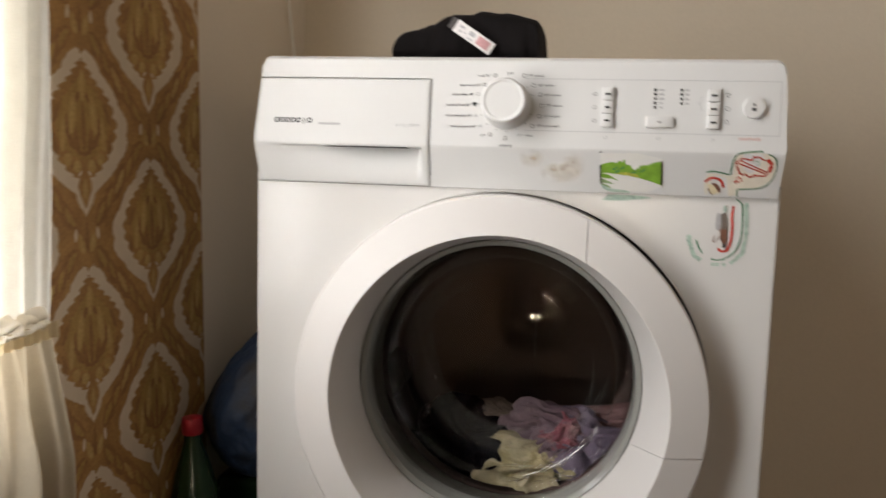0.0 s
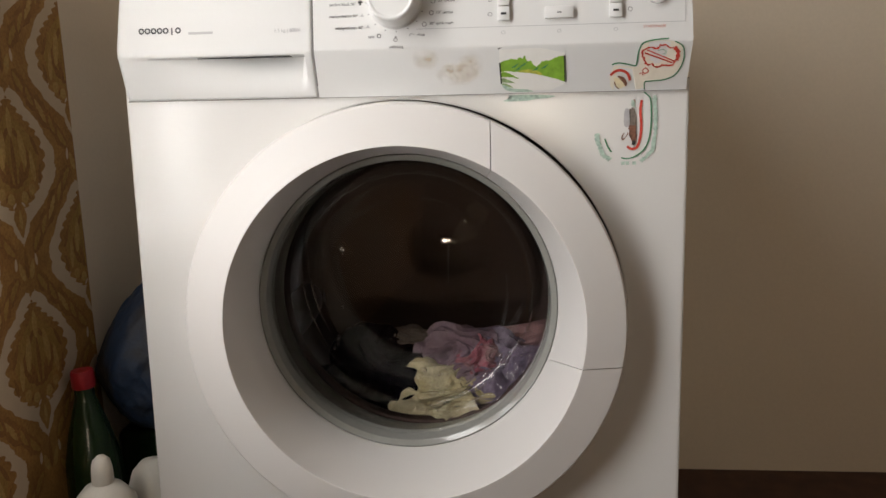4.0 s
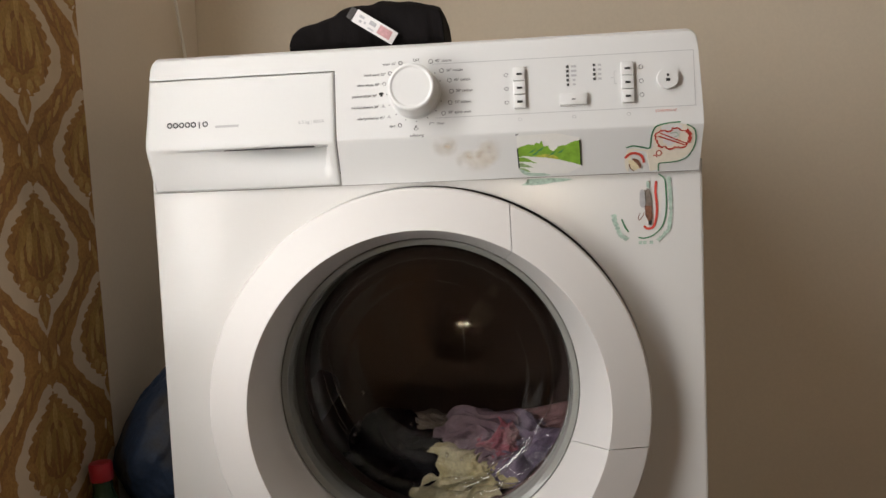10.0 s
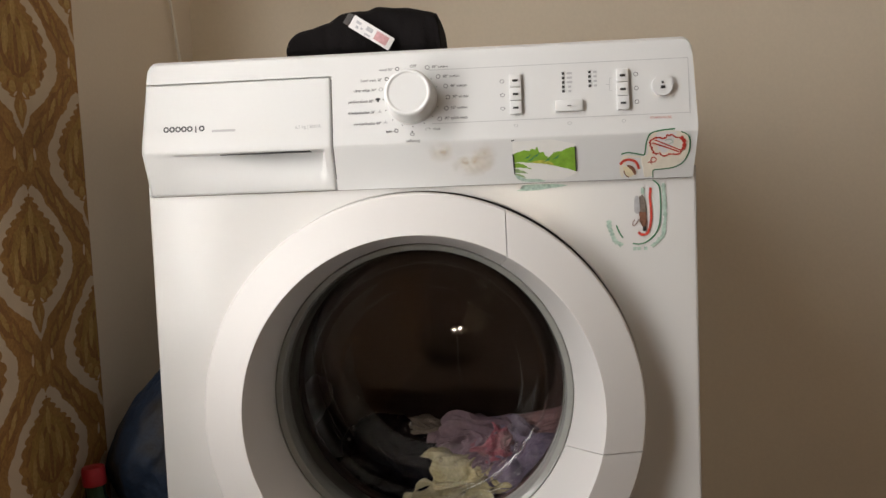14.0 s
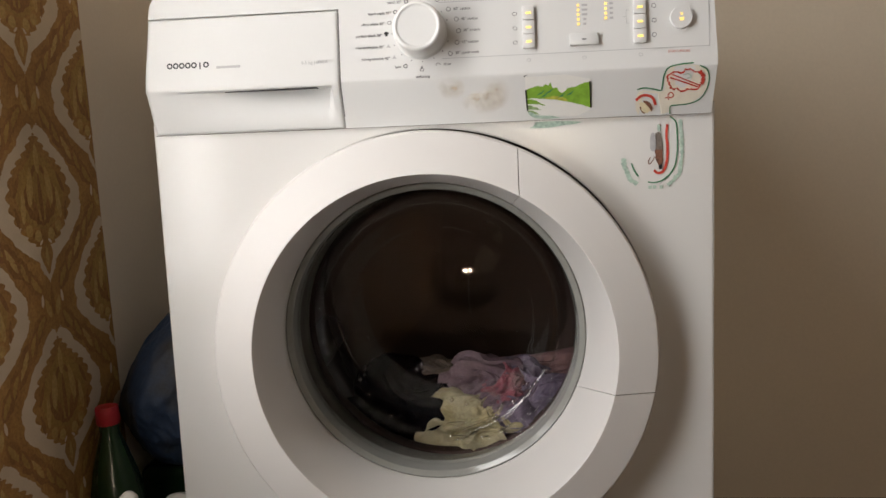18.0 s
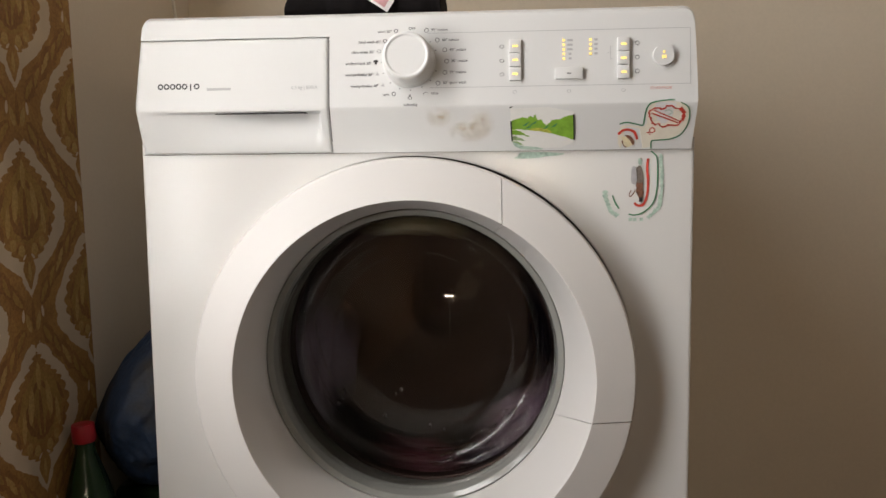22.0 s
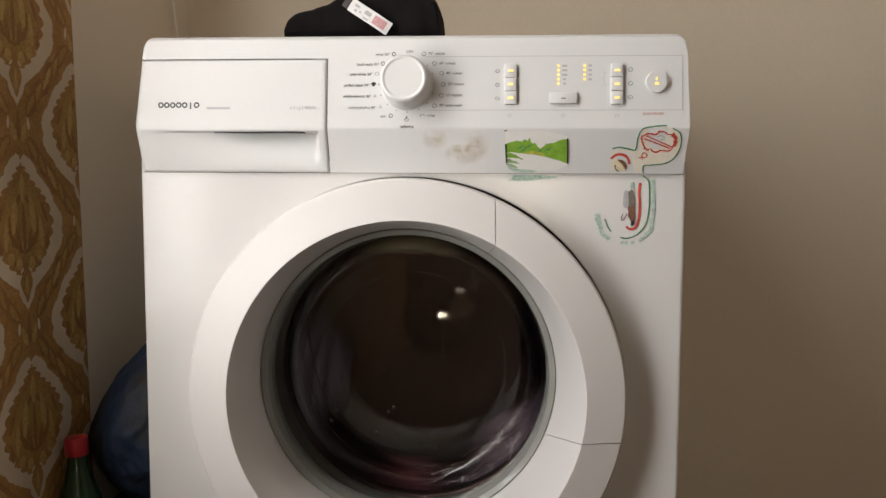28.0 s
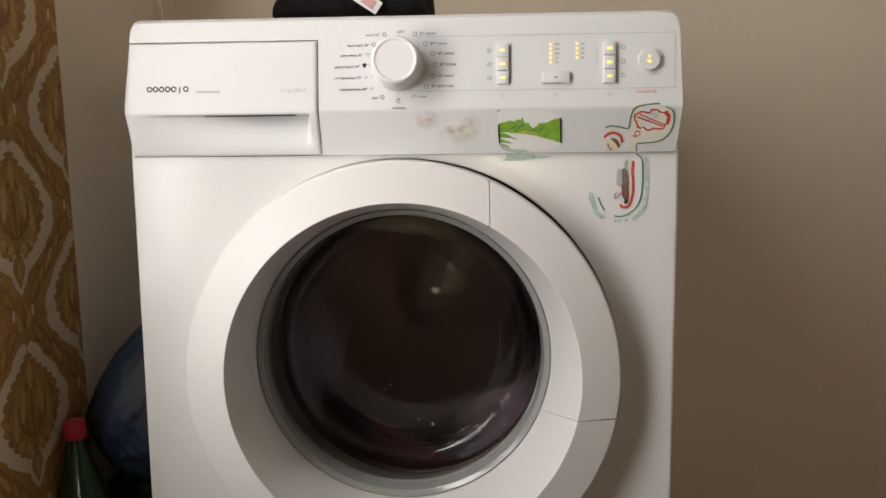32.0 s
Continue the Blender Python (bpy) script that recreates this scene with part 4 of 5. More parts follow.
stuck_line("red_scribble", [(0.281, 0.741), (0.2855, 0.736), (0.283, 0.729)], 0.0036, STICKER_RED, lift=0.0008, ragged=0.5, jitter=0.0007)
stuck_line("red_scribble", [(0.252, 0.7365), (0.266, 0.7315), (0.280, 0.7262)], 0.0013, STICKER_RED, lift=0.0009)
stuck_line("red_scribble", [(0.254, 0.7395), (0.268, 0.7335), (0.2825, 0.7275)], 0.0011, STICKER_RED, lift=0.0009)
stuck_line("red_scribble", [(0.2535, 0.7220), (0.2568, 0.7190), (0.2535, 0.7165), (0.2510, 0.7190)], 0.0009, STICKER_RED, closed=True)
stuck_line("red_scribble", [(0.248, 0.7165), (0.2505, 0.7170), (0.2520, 0.7145)], 0.0008, STICKER_RED)
stuck_line("grey_scribble", [(0.265, 0.7385), (0.270, 0.7395), (0.273, 0.7365), (0.269, 0.7350)], 0.0010, STICKER_PALE, lift=0.0011)
stuck_line("red_arc", [(0.219, 0.7155), (0.224, 0.7195), (0.230, 0.720), (0.236, 0.717), (0.239, 0.710)], 0.0026, STICKER_RED, "red band of a torn sticker")
stuck_patch("cream_shred", torn([(0.2225, 0.7125), (0.229, 0.7142), (0.2345, 0.7090), (0.2345, 0.7040), (0.229, 0.7020), (0.2245, 0.7050)], 0.0005, 9), STICKER_YELLOW, "", 0.0005, False)
stuck_line("brown_patch", [(0.2235, 0.7090), (0.2250, 0.7045), (0.2285, 0.7018)], 0.0012, STICKER_BROWN, ragged=0.5)
stuck_patch("brown_patch", [(0.226, 0.7145), (0.232, 0.7135), (0.236, 0.708), (0.235, 0.704), (0.2315, 0.709)], STICKER_BROWN, "", 0.0008)
stuck_line("red_arc", [(0.252, 0.690), (0.251, 0.679), (0.252, 0.667), (0.2515, 0.653), (0.248, 0.642), (0.242, 0.640), (0.238, 0.643)], 0.0026, STICKER_RED, "red band of a torn sticker")
stuck_patch("brown_patch", torn([(0.2395, 0.681), (0.2435, 0.6825), (0.2465, 0.676), (0.2470, 0.664), (0.244, 0.661), (0.2395, 0.664), (0.2412, 0.671)], 0.0009, 3, 4), STICKER_DUSK, "brown figure left of a torn sticker", 0.0008, False)
stuck_patch("brown_patch", torn([(0.2395, 0.664), (0.2470, 0.665), (0.2478, 0.654), (0.2465, 0.6455), (0.2430, 0.644), (0.2425, 0.650), (0.2395, 0.655)], 0.0008, 8, 4), STICKER_BROWN, "", 0.0009, False)
stuck_patch("dark_mark", [(0.2430, 0.6480), (0.2465, 0.6485), (0.2460, 0.6445), (0.2435, 0.6440)], BLACK_INK, "", 0.0011)
stuck_line("brown_patch", [(0.2440, 0.6905), (0.2450, 0.6880), (0.2430, 0.6850), (0.2440, 0.6825)], 0.0014, STICKER_BROWN, ragged=0.6)
stuck_patch("grey_patch", [(0.235, 0.680), (0.239, 0.681), (0.2405, 0.672), (0.240, 0.663), (0.2345, 0.665)], STICKER_GREY, "", 0.0007)
stuck_patch("grey_patch", [(0.242, 0.690), (0.245, 0.689), (0.245, 0.683), (0.242, 0.684)], STICKER_PALE, "", 0.0007)
stuck_line("grey_patch", [(0.2345, 0.6565), (0.2325, 0.6525), (0.2335, 0.6495), (0.2375, 0.6540), (0.2385, 0.6570)], 0.0009, STICKER_BROWN)


# ---- laundry ----


def crumple(name, size, seed, mat, label, ridges=1.0, fine=6):
    """A bunched piece of cloth: a closed form drawn up into long folds and creases."""
    bm = bmesh.new()
    bmesh.ops.create_icosphere(bm, subdivisions=fine, radius=1.0)
    off = Vector((seed * 7.3, seed * 3.1, seed * 5.7))
    turn = Matrix.Rotation(seed * 1.9, 3, "Y") @ Matrix.Rotation(seed * 0.7, 3, "X")
    for v in bm.verts:
        p = v.co.copy()
        warp = noise.noise_vector(p * 1.1 + off)
        q = turn @ p
        q = Vector((q.x * 0.8, q.y * 1.3, q.z * 2.1)) + warp * 1.3 + off
        soft = lambda n: 1 - math.sqrt(n * n + 0.004) * 1.6
        fold = soft(noise.noise(q))
        crease = soft(noise.noise(q * 2.1 + warp * 1.4))
        lump = noise.noise(p * 1.3 + off * 1.7)
        k = 0.68 + 0.28 * lump + ridges * (0.30 * (fold - 0.5) + 0.10 * (crease - 0.5))
        slip = warp * 0.20
        v.co = Vector(((p.x * k + slip.x) * size[0], (p.y * k + slip.y) * size[1], (p.z * k + slip.z) * size[2]))
    return tagged(finish(name, bm, mat), label, "laundry", "laundry in the drum")


NAVY = material("navy_cloth", (0.0018, 0.0014, 0.0024), 0.9, vary=0.3, size=30, bump=0.2, grain=700, spec=0.0)
YELLOW = mottled("yellow_cloth", (0.36, 0.32, 0.205), (0.29, 0.245, 0.125), 22)
LILAC = mottled("lilac_cloth", (0.125, 0.095, 0.145), (0.085, 0.062, 0.105), 26)
MAUVE = mottled("mauve_cloth", (0.130, 0.085, 0.105), (0.100, 0.062, 0.088), 20)
PINK = mottled("pink_cloth", (0.20, 0.045, 0.070), (0.17, 0.090, 0.095), 34)
ROSE = mottled("rose_cloth", (0.215, 0.115, 0.12), (0.16, 0.080, 0.085), 24)
TAUPE = mottled("taupe_cloth", (0.11, 0.085, 0.065), (0.085, 0.065, 0.05), 24)
LAUNDRY = [
    (crumple("dark_garment", (0.115, 0.09, 0.080), 1, NAVY, "wet dark navy garment in the drum", 0.7), (-0.070, 0.235, 0.320)),
    (crumple("yellow_garment", (0.098, 0.065, 0.072), 2, YELLOW, "pale yellow crumpled garment in the drum"), (0.030, 0.205, 0.296)),
    (crumple("lilac_garment", (0.104, 0.07, 0.076), 3, LILAC, "lilac crumpled garment in the drum"), (0.112, 0.215, 0.314)),
    (crumple("pink_garment", (0.056, 0.045, 0.030), 4, PINK, "pink garment with red trim in the drum"), (0.074, 0.215, 0.350)),
    (crumple("mauve_garment", (0.090, 0.060, 0.058), 7, MAUVE, "mauve crumpled garment in the drum"), (0.042, 0.228, 0.342)),
    (crumple("taupe_garment", (0.040, 0.030, 0.020), 9, TAUPE, "small grey-brown cloth in the drum", 0.8, 5), (-0.030, 0.240, 0.368)),
    (crumple("twisted_garment", (0.205, 0.034, 0.031), 11, ROSE, "long pale rose garment twisted in the drum", 1.3), (0.072, 0.255, 0.350)),
]
for ob, place in LAUNDRY:
    ob.matrix_basis = pose(*place)

# ---- things round the machine ----
BLUE_BAG = mottled("blue_plastic", (0.014, 0.030, 0.066), (0.030, 0.027, 0.026), 11)
BOTTLE_GREEN = material("green_plastic", (0.014, 0.034, 0.013), 0.2, vary=0.2, size=12, bump=0.0)
CAP_RED = material("red_plastic", (0.36, 0.015, 0.025), 0.4, vary=0.1, size=30)
BOTTLE_WHITE = material("white_bottle", (0.62, 0.60, 0.55), 0.4, vary=0.06, size=14)
BLACK_CLOTH = material("black_cloth", (0.006, 0.0048, 0.005), 0.95, vary=0.3, size=22, bump=0.35, grain=600, spec=0.15)
LABEL_WHITE = material("label_white", (0.72, 0.70, 0.70), 0.7, vary=0.05, size=40)


def upright(profile, x, y, mat, name, label, category, segs=40):
    bm = bmesh.new()
    rows = [[bm.verts.new((max(r, 0.0004) * math.cos(2 * math.pi * i / segs), max(r, 0.0004) * math.sin(2 * math.pi * i / segs), z)) for i in range(segs)] for r, z in profile]
    for a, b in zip(rows, rows[1:]):
        for i in range(segs):
            bm.faces.new((a[i], a[(i + 1) % segs], b[(i + 1) % segs], b[i]))
    bm.faces.new(rows[0])
    bm.faces.new(rows[-1])
    return bm


def canister():
    b = tagged(empty("canister"), "dark green plastic canister standing against the wall", "canister")
    part("canister_body", box(-0.066, 0.066, -0.08, 0.08, 0, 0.235, 0.016, 4), BOTTLE_GREEN, b)
    part("canister_lid", upright([(0.022, 0.233), (0.024, 0.236), (0.024, 0.243), (0.022, 0.245)], 0, 0, None, "", "", ""), BOTTLE_GREEN, b)
    b.matrix_basis = pose(-0.392, 0.29, 0)
    return b


canister()


def blue_bag():
    bag = tagged(empty("plastic_bag"), "full crinkled blue plastic bag on a green canister", "bag")
    bm = bmesh.new()
    bmesh.ops.create_icosphere(bm, subdivisions=6, radius=1.0)
    for v in bm.verts:
        p = v.co.copy()
        f = noise.ridged_multi_fractal(p * 2.6 + Vector((3, 1, 9)), 0.8, 2.1, 5, 1.0, 2.0)
        k = 1 + 0.035 * (f - 1.2) + 0.07 * noise.noise(p * 2.2)
        narrow = 1 - 0.42 * max(0, p.z) ** 1.3
        v.co = Vector((p.x * 0.088 * k * narrow + 0.042 * max(0, p.z), p.y * 0.110 * k * narrow, max(-0.105, p.z * (0.150 if p.z > 0 else 0.118) * k)))
    part("bag_body", bm, BLUE_BAG, bag)
    rows = [[(0.03 + r * math.cos(2 * math.pi * q / 26) * (1 + 0.3 * math.sin(5 * 2 * math.pi * q / 26)), 0.05 + r * math.sin(2 * math.pi * q / 26), z) for q in range(26)] for r, z in ((0.022, 0.085), (0.010, 0.098), (0.008, 0.102), (0.014, 0.110), (0.018, 0.116))]
    part("bag_neck", loft(rows), BLUE_BAG, bag)
    bag.matrix_basis = pose(-0.386, 0.245, 0.352)
    return bag


blue_bag()


def green_bottle():
    b = tagged(empty("bottle"), "green plastic bottle with a red cap beside the machine", "bottle")
    body = upright([(0.032, 0), (0.036, 0.006), (0.037, 0.02), (0.037, 0.09), (0.0355, 0.10), (0.037, 0.11), (0.037, 0.20), (0.035, 0.235), (0.026, 0.275), (0.015, 0.312), (0.0125, 0.320), (0.0125, 0.342)], 0, 0, BOTTLE_GREEN, "", "", "")
    part("bottle_body", body, BOTTLE_GREEN, b)
    bm = upright([(0.0138, 0.332), (0.0148, 0.334), (0.0148, 0.352), (0.0138, 0.3555), (0, 0.3565)], 0, 0, CAP_RED, "", "", "")
    part("cap", bm, CAP_RED, b, "red screw cap")
    b.matrix_basis = pose(-0.431, 0.115, 0.002, 0, -2.2, 0)
    return b


green_bottle()


def white_bottle(x, y, slim):
    b = tagged(empty("detergent_bottle"), "white plastic detergent bottle with a rounded cap", "bottle", "white bottles beside the machine")
    k = slim
    part("bottle_body", upright([(0.034 * k, 0), (0.039 * k, 0.005), (0.040 * k, 0.02), (0.040 * k, 0.205), (0.036 * k, 0.235), (0.022 * k, 0.252), (0.0115, 0.257), (0.0105, 0.264)], 0, 0, None, "", "", ""), BOTTLE_WHITE, b)
    part("cap", upright([(0.0120, 0.256), (0.0128, 0.258), (0.0120, 0.276), (0.0100, 0.285), (0.005, 0.290), (0, 0.291)], 0, 0, None, "", "", ""), BOTTLE_WHITE, b)
    b.matrix_basis = pose(x, y, 0, 0, 0, 0)
    return b


white_bottle(-0.368, 0.0, 1.0)
jar = tagged(empty("plastic_jug"), "white plastic jug with a domed top beside the machine", "jug")
part("jug_body", upright([(0.028, 0), (0.032, 0.005), (0.033, 0.02), (0.033, 0.19), (0.031, 0.215), (0.025, 0.235), (0.014, 0.247), (0, 0.250)], 0, 0, None, "", "", ""), BOTTLE_WHITE, jar)
jar.matrix_basis = pose(-0.346, 0.085, 0)


def black_cloth():
    """A folded garment: a low heap with a higher middle and a squarer far end."""
    top = smooth_curve([(-0.144, 0.004), (-0.1425, 0.022), (-0.136, 0.033), (-0.112, 0.042), (-0.096, 0.047), (-0.080, 0.0565), (-0.052, 0.0575), (-0.040, 0.0615), (-0.018, 0.0600), (0.006, 0.0560), (0.021, 0.0530), (0.0285, 0.0450), (0.0320, 0.004)], 8)
    garment = tagged(empty("folded_garment"), "folded black garment with a white care label on the washing machine", "garment")
    rows = []
    n = 40
    for p in top:
        k = min(1, p.y / 0.02)
        loop = []
        for q in range(n):
            a = 2 * math.pi * q / n
            c, d = math.cos(a), math.sin(a)
            sq = lambda v, e: math.copysign(abs(v) ** e, v)
            y = 0.105 + sq(c, 0.5) * (0.030 + 0.042 * k)
            z = p.y / 2 + sq(d, 0.55) * p.y / 2
            f = noise.ridged_multi_fractal(Vector((p.x * 26, y * 14, z * 30 + 4)), 0.9, 2.0, 4, 1.0, 2.0) - 1.1
            g = noise.noise(Vector((p.x * 40 + z * 25, y * 20, 7)))
            y += (0.004 * f + 0.004 * g) * k
            z = max(0.0, z + (0.0024 * f + 0.0022 * g) * k * (1 if d > 0 else 0))
            loop.append((p.x, y, z))
        rows.append(loop)
    part("garment_body", loft(rows), BLACK_CLOTH, garment)
    tail = smooth_curve([(0.022, 0.010), (0.034, 0.009), (0.048, 0.007), (0.054, 0.002)], 5)
    part("garment_strap", loft([[(p.x, 0.10 + 0.012 * math.cos(a), max(0, p.y / 2 + p.y / 2 * math.sin(a))) for a in [2 * math.pi * q / 14 for q in range(14)]] for p in tail]), BLACK_CLOTH, garment)
    a, c = Vector((-0.067, 0.041)), Vector((-0.0235, 0.0125))
    along = (c - a)
    across = Vector((-along.y, along.x)).normalized() * -1
    bm = bmesh.new()

    def tag_at(u, v, lift):
        p = a + along * u + across * (v - 0.5) * -0.0150
        return (p.x, 0.0285 - lift + 0.004 * (u - 0.5) ** 2 + 0.0008 * math.sin(u * 7), p.y)

    label = grid_mesh(12, 3, lambda u, v: tag_at(u, v, 0), bm)
    tag = part("care_label", label, LABEL_WHITE, garment, "white care label with small print")
    part("pink_print", grid_mesh(4, 2, lambda u, v: tag_at(0.60 + 0.30 * u, 0.18 + 0.66 * v, 0.0005)), LABEL_PINK, tag)
    part("dark_seam", grid_mesh(2, 2, lambda u, v: tag_at(-0.14 + 0.13 * u, 0.05 + 0.9 * v, 0.0005)), SEAM_GREY, tag)
    for u0, v0, w, h in ((0.10, 0.55, 0.12, 0.2), (0.14, 0.2, 0.06, 0.2), (0.25, 0.3, 0.05, 0.15), (0.36, 0.45, 0.16, 0.32), (0.38, 0.12, 0.14, 0.12)):
        part("printed_bar", grid_mesh(2, 1, lambda u, v: tag_at(u0 + w * u, v0 + h * v, 0.0005)), LABEL_GREY, tag)
    garment.matrix_basis = pose(0, 0, 0.8465)
    return garment


LABEL_PINK = material("label_pink", (0.55, 0.30, 0.31), 0.7, vary=0.15, size=300)
LABEL_GREY = material("label_grey", (0.42, 0.42, 0.44), 0.7, vary=0.15, size=300)
SEAM_GREY = material("seam_grey", (0.06, 0.055, 0.055), 0.8, vary=0.2, size=300)
black_garment = black_cloth()


CABLE_WHITE = material("cable_white", (0.86, 0.84, 0.78), 0.35, vary=0.03, size=30)


def cable():
    cu = bpy.data.curves.new("cable", "CURVE")
    cu.dimensions, cu.bevel_depth, cu.bevel_resolution = "3D", 0.0026, 3
    sp = cu.splines.new("NURBS")
    pts = [(LEFT + 0.010, 0.36, 2.5), (LEFT + 0.010, 0.40, 1.8), (LEFT + 0.010, 0.47, 1.2), (LEFT + 0.010, 0.518, 1.0), (LEFT + 0.010, 0.552, 0.91), (LEFT + 0.010, 0.59, 0.75), (LEFT + 0.02, 0.61, 0.3), (LEFT + 0.03, 0.60, 0.01)]
    sp.points.add(len(pts) - 1)
    for p, q in zip(sp.points, pts):
        p.co = (*q, 1)
    sp.use_endpoint_u = True
    tmp = bpy.data.objects.new("cable", cu)
    me = bpy.data.meshes.new_from_object(tmp)
    bpy.data.objects.remove(tmp)
    me.materials.clear()
    me.materials.append(CABLE_WHITE)
    for f in me.polygons:
        f.use_smooth = True
    return tagged(new("cable", me), "thin pale cable hanging down the wall", "cable")


cable()

# ---- curtain ----
def cloth(name, colour, through_colour, share):
    """A thin woven cloth that lets part of the light through."""
    m = material(name, colour, 0.9, vary=0.07, size=60, bump=0.25, grain=500)
    n, l = m.node_tree.nodes, m.node_tree.links
    thin, mix = n.new("ShaderNodeBsdfTranslucent"), n.new("ShaderNodeMixShader")
    thin.inputs["Color"].default_value = (*through_colour, 1)
    mix.inputs[0].default_value = share
    l.new(n["Principled BSDF"].outputs[0], mix.inputs[1])
    l.new(thin.outputs[0], mix.inputs[2])
    l.new(mix.outputs[0], n["Material Output"].inputs["Surface"])
    return m


LACE = cloth("lace_curtain", (0.74, 0.72, 0.66), (0.50, 0.48, 0.43), 0.30)
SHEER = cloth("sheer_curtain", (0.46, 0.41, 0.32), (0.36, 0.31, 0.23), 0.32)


RUFFLE = cloth("ruffle_cloth", (0.80, 0.77, 0.70), (0.75, 0.70, 0.60), 0.5)


def curtain():
    tie = 0.566
    drape = tagged(empty("curtain"), "white lace curtain gathered by a ruffled band at the window", "curtain")

    def upper(u, v):
        z = tie + (2.25 - tie) * v
        y = -0.243 + 0.03 * (z - tie) - u * 0.095
        wave = 0.010 * math.sin(u * 17 + 0.5 * math.sin(z * 3)) + 0.004 * math.sin(u * 40 + z * 2) + 0.004 * noise.noise(Vector((u * 9, z * 4, 1)))
        return (-0.416 + wave * (0.5 + 0.5 * min(1, v * 8)), y, z)

    def lower(u, v):
        z = tie - 0.515 * v
        y = -0.252 + 0.026 * min(1, v * 3.6) ** 0.8 - u * (0.085 + 0.02 * v)
        wave = 0.014 * math.sin(u * 11 + 0.6) * min(1, v * 4) + 0.005 * math.sin(u * 29 + z * 3)
        return (-0.412 + wave, y, z)

    def frill(u, v, seed, high):
        y = -0.260 - u * 0.08
        full = v ** 0.7
        wave = 0.005 * math.sin(u * 34 + seed) + 0.002 * math.sin(u * 61 + seed * 2) + 0.004 * noise.noise(Vector((u * 30, v * 3, seed)))
        curl = 0.009 * math.sin(v * math.pi)
        z = tie + 0.002 + high * v * (0.8 + 0.22 * math.sin(u * 23 + seed)) + 0.002 * math.sin(u * 37 + seed)
        return (-0.404 + wave * full + curl - 0.012 * v, y + 0.006 * full * math.sin(u * 34 + seed + 1.2) - 0.011 * (1 - v) * (1 - u), z)

    part("curtain_cloth", grid_mesh(130, 80, upper), LACE, drape)
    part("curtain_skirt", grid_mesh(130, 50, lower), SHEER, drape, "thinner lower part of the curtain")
    part("ruffle", grid_mesh(140, 10, lambda u, v: frill(u, v, 0.4, 0.014)), RUFFLE, drape, "ruffled cream frill")
    part("ruffle", grid_mesh(140, 10, lambda u, v: tuple(Vector(frill(u, v, 2.1, 0.010)) + Vector((0.007, -0.003, -0.003)))), RUFFLE, drape, "ruffled cream frill")
    part("curtain_tie", grid_mesh(60, 4, lambda u, v: (-0.397 + 0.003 * math.sin(u * 40), -0.250 - u * 0.085, tie - 0.012 + 0.016 * v)), BAND, drape, "pale yellow band")
    return drape


BAND = cloth("curtain_band", (0.66, 0.57, 0.40), (0.62, 0.52, 0.35), 0.5)
curtain()


# ---- lamp behind the camera ----
def table_lamp():
    lamp = tagged(empty("table_lamp"), "small lamp with two glowing bulbs and a cream shade", "lamp")
    part("lamp_foot", upright([(0.07, 0), (0.075, 0.006), (0.072, 0.016), (0.012, 0.024), (0.009, 0.03), (0.009, 0.58), (0.012, 0.60), (0.012, 0.61)], 0, 0, None, "", "", ""), WOOD_WHITE, lamp)
    for dx in (-0.045, 0.05):
        bm = bmesh.new()
        bmesh.ops.create_uvsphere(bm, u_segments=20, v_segments=14, radius=0.032, matrix=Matrix.Translation((dx, 0, 0.655)))
        part("bulb", bm, BULB, lamp, "glowing warm bulb")
        part("bulb_socket", box(min(dx, 0), max(dx, 0.001), -0.008, 0.008, 0.606, 0.626, 0.002), WOOD_WHITE, lamp)
    rows = [[(0.19 + r * math.cos(2 * math.pi * q / 40), 0.05 + r * math.sin(2 * math.pi * q / 40), z) for q in range(40)] for r, z in ((0.150, 0.60), (0.085, 0.86), (0.083, 0.86), (0.148, 0.60))]
    part("lampshade", loft(rows, caps=False), SHADE, lamp, "cream cloth lampshade")
    part("shade_stem", box(0.005, 0.19, 0.044, 0.056, 0.590, 0.600, 0.002), WOOD_WHITE, lamp)
    lamp.matrix_basis = pose(0.19, -2.5, -0.02)
    return lamp


SHADE = material("cream_shade", (0.55, 0.47, 0.33), 0.8, vary=0.06, size=20, bump=0.1)
BULB = glowing("warm_bulb", (1.0, 0.85, 0.62), 160.0)
table_lamp()


# ---- movement ----
def spin(t):
    """The drum's turn in degrees."""
    marks = ((18.1, 0), (18.2, 12), (18.3, 38), (18.5, 92), (18.6, 130), (18.7, 180), (18.8, 252), (18.9, 315), (19.0, 398), (19.1, 465), (19.3, 612), (19.4, 712), (19.7, 1015), (20.0, 1330))
    if t <= marks[0][0]:
        return 0.0
    for (a, u), (b, w) in zip(marks, marks[1:]):
        if t <= b:
            return u + (w - u) * (t - a) / (b - a)
    return 1330 + (t - 20.0) * 1080


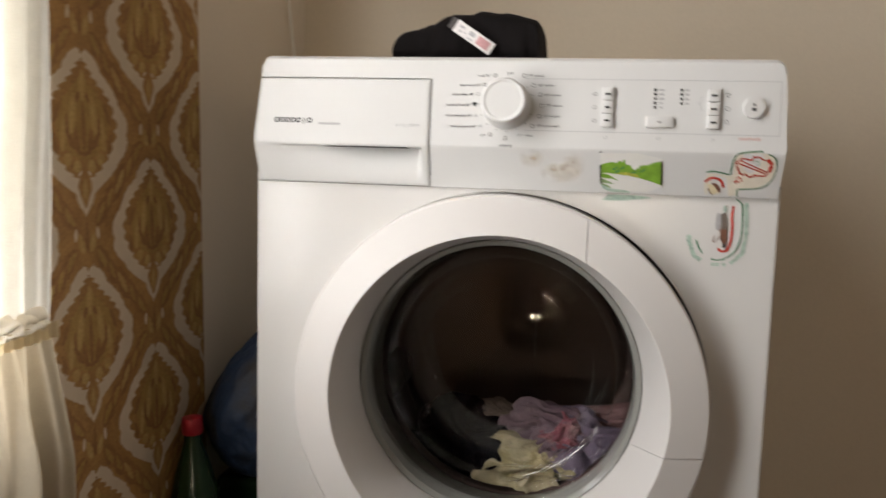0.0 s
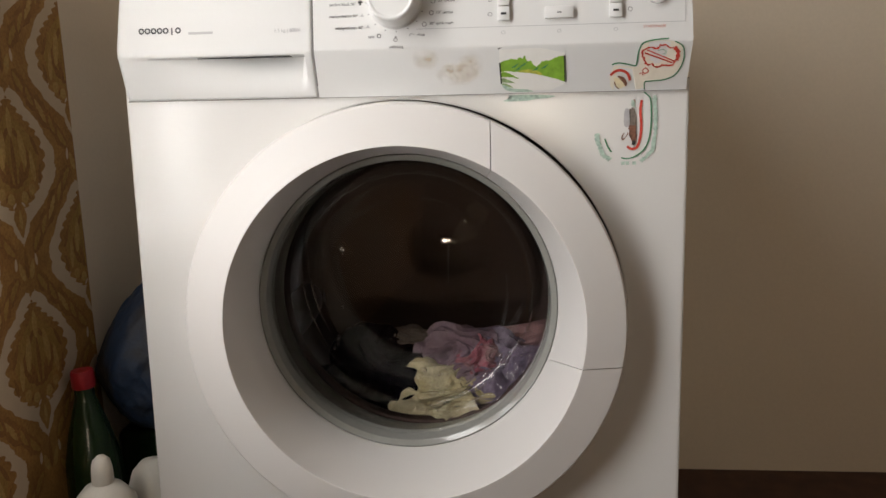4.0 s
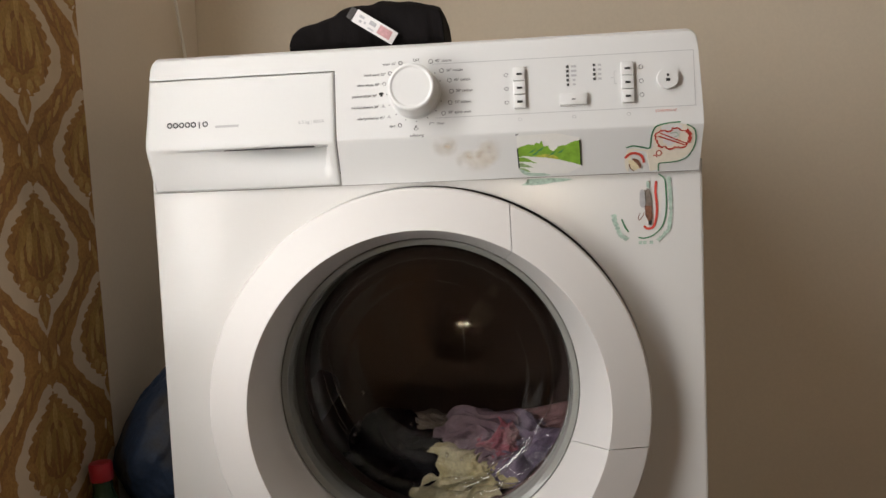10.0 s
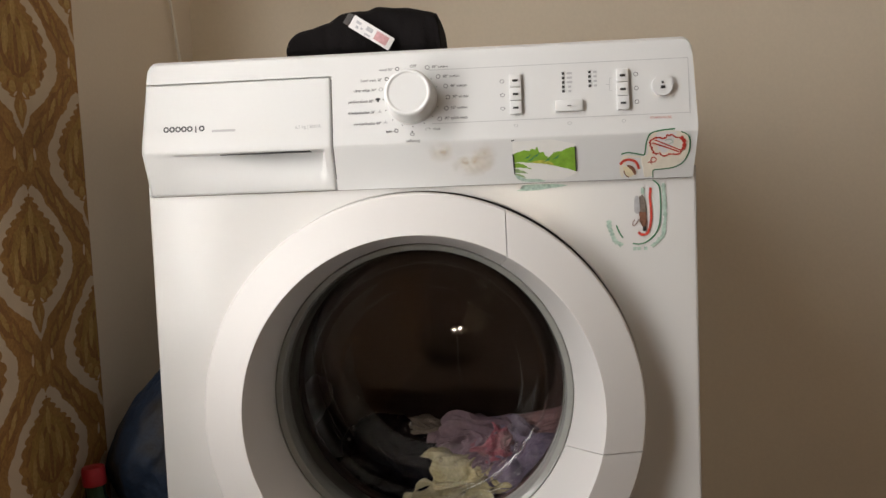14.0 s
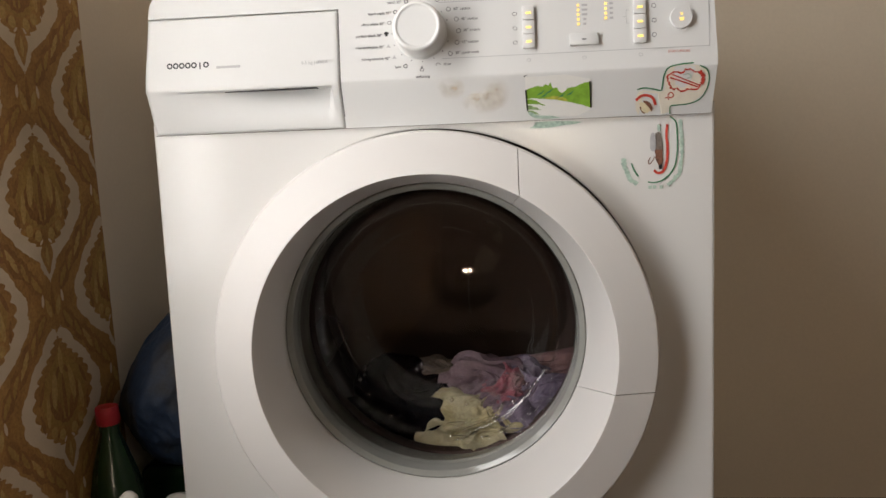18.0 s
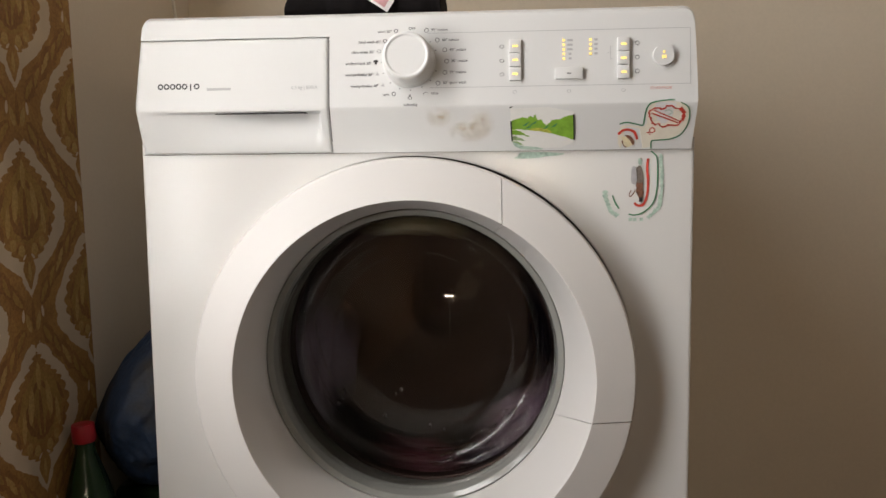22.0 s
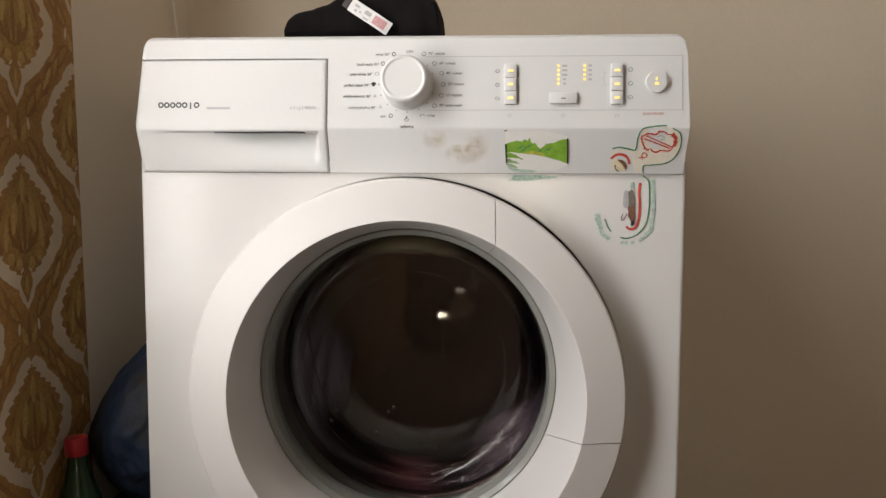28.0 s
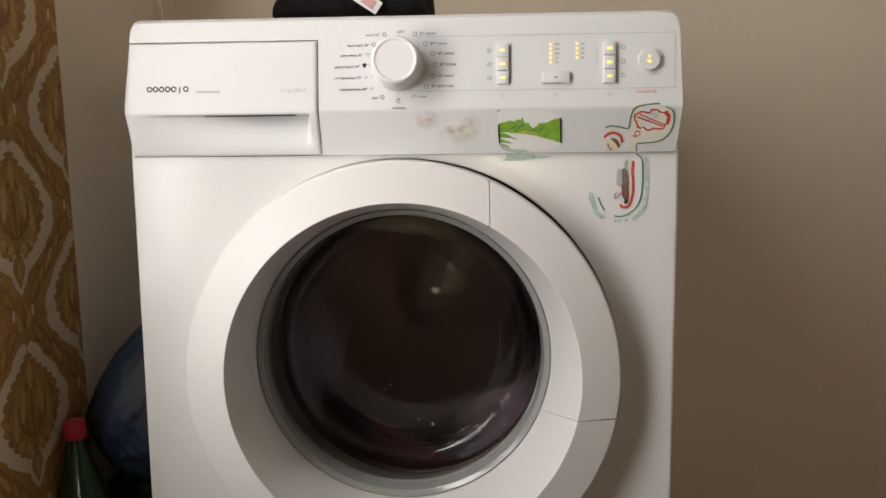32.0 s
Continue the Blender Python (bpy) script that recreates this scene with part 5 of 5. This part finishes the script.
# the long garment flung through the drum: time, way from the axis to the right and upwards, turn
FLING = ((18.5, 0.13, 0.0, 88), (18.7, 0.02, 0.115, 178), (18.8, -0.045, 0.024, 227), (18.9, -0.04, 0.002, 282), (19.0, 0.01, -0.071, 365), (19.1, 0.09, -0.008, 455), (19.2, 0.042, 0.022, 500),
         (19.3, 0.018, -0.048, 570), (19.4, -0.004, -0.022, 690), (19.5, 0.01, -0.03, 770), (19.6, -0.018, -0.036, 870), (19.7, 0.06, -0.004, 1005), (19.8, -0.034, 0.028, 1125), (20.0, 0.15, 0.026, 1366))


def fling(t, r0, a0):
    """Place and turn of the long garment at a time."""
    marks = [(18.1 + 0.1 * k, r0 * math.cos(radians(a0 + spin(18.1 + 0.1 * k))), r0 * math.sin(radians(a0 + spin(18.1 + 0.1 * k))), spin(18.1 + 0.1 * k) + 7) for k in range(3)] + list(FLING)
    if t <= marks[0][0]:
        return marks[0][1:]
    for a, b in zip(marks, marks[1:]):
        if t <= b[0]:
            k = (t - a[0]) / (b[0] - a[0])
            px, pz, turn = (p + (q - p) * k for p, q in zip(a[1:], b[1:]))
            return px, pz, turn
    last = marks[-1]
    more = spin(t) - spin(20.0)
    k = min(1, (t - 20.0) / 0.3)
    a = math.degrees(math.atan2(last[2], last[1])) + more
    r = math.hypot(last[1], last[2])
    r += (0.205 - r) * k
    return r * math.cos(radians(a)), r * math.sin(radians(a)), last[3] + more


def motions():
    # The bars flip over in place of the lamps switching on.
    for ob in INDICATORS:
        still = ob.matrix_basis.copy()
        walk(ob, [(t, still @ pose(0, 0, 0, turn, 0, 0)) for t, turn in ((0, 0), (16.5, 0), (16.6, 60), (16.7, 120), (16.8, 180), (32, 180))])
    times = [0.0] + [18.1 + k * 0.05 for k in range(278)] + [32.0]
    walk(drum, [(t, pose(CX, 0, CZ, 0, -spin(t), 0)) for t in times])
    for n, (ob, (x, y, z)) in enumerate(LAUNDRY):
        dx, dz = x - CX, z - CZ
        r0, a0 = math.hypot(dx, dz), math.degrees(math.atan2(dz, dx))
        rows = []
        for t in times:
            if n == len(LAUNDRY) - 1:
                px, pz, turn = fling(t, r0, a0)
                deep = 0.0
            else:
                k = min(1, max(0, (t - 19.4) / 0.6))
                k = k * k * (3 - 2 * k)
                a = a0 + spin(t) + k * (n - 2) * 68
                r = r0 + k * (0.200 - r0)
                px, pz, turn, deep = r * math.cos(radians(a)), r * math.sin(radians(a)), a - a0, k * 0.05
            rows.append((t, pose(CX + px, y + deep, CZ + pz, 0, -turn, 0)))
        walk(ob, rows)


motions()
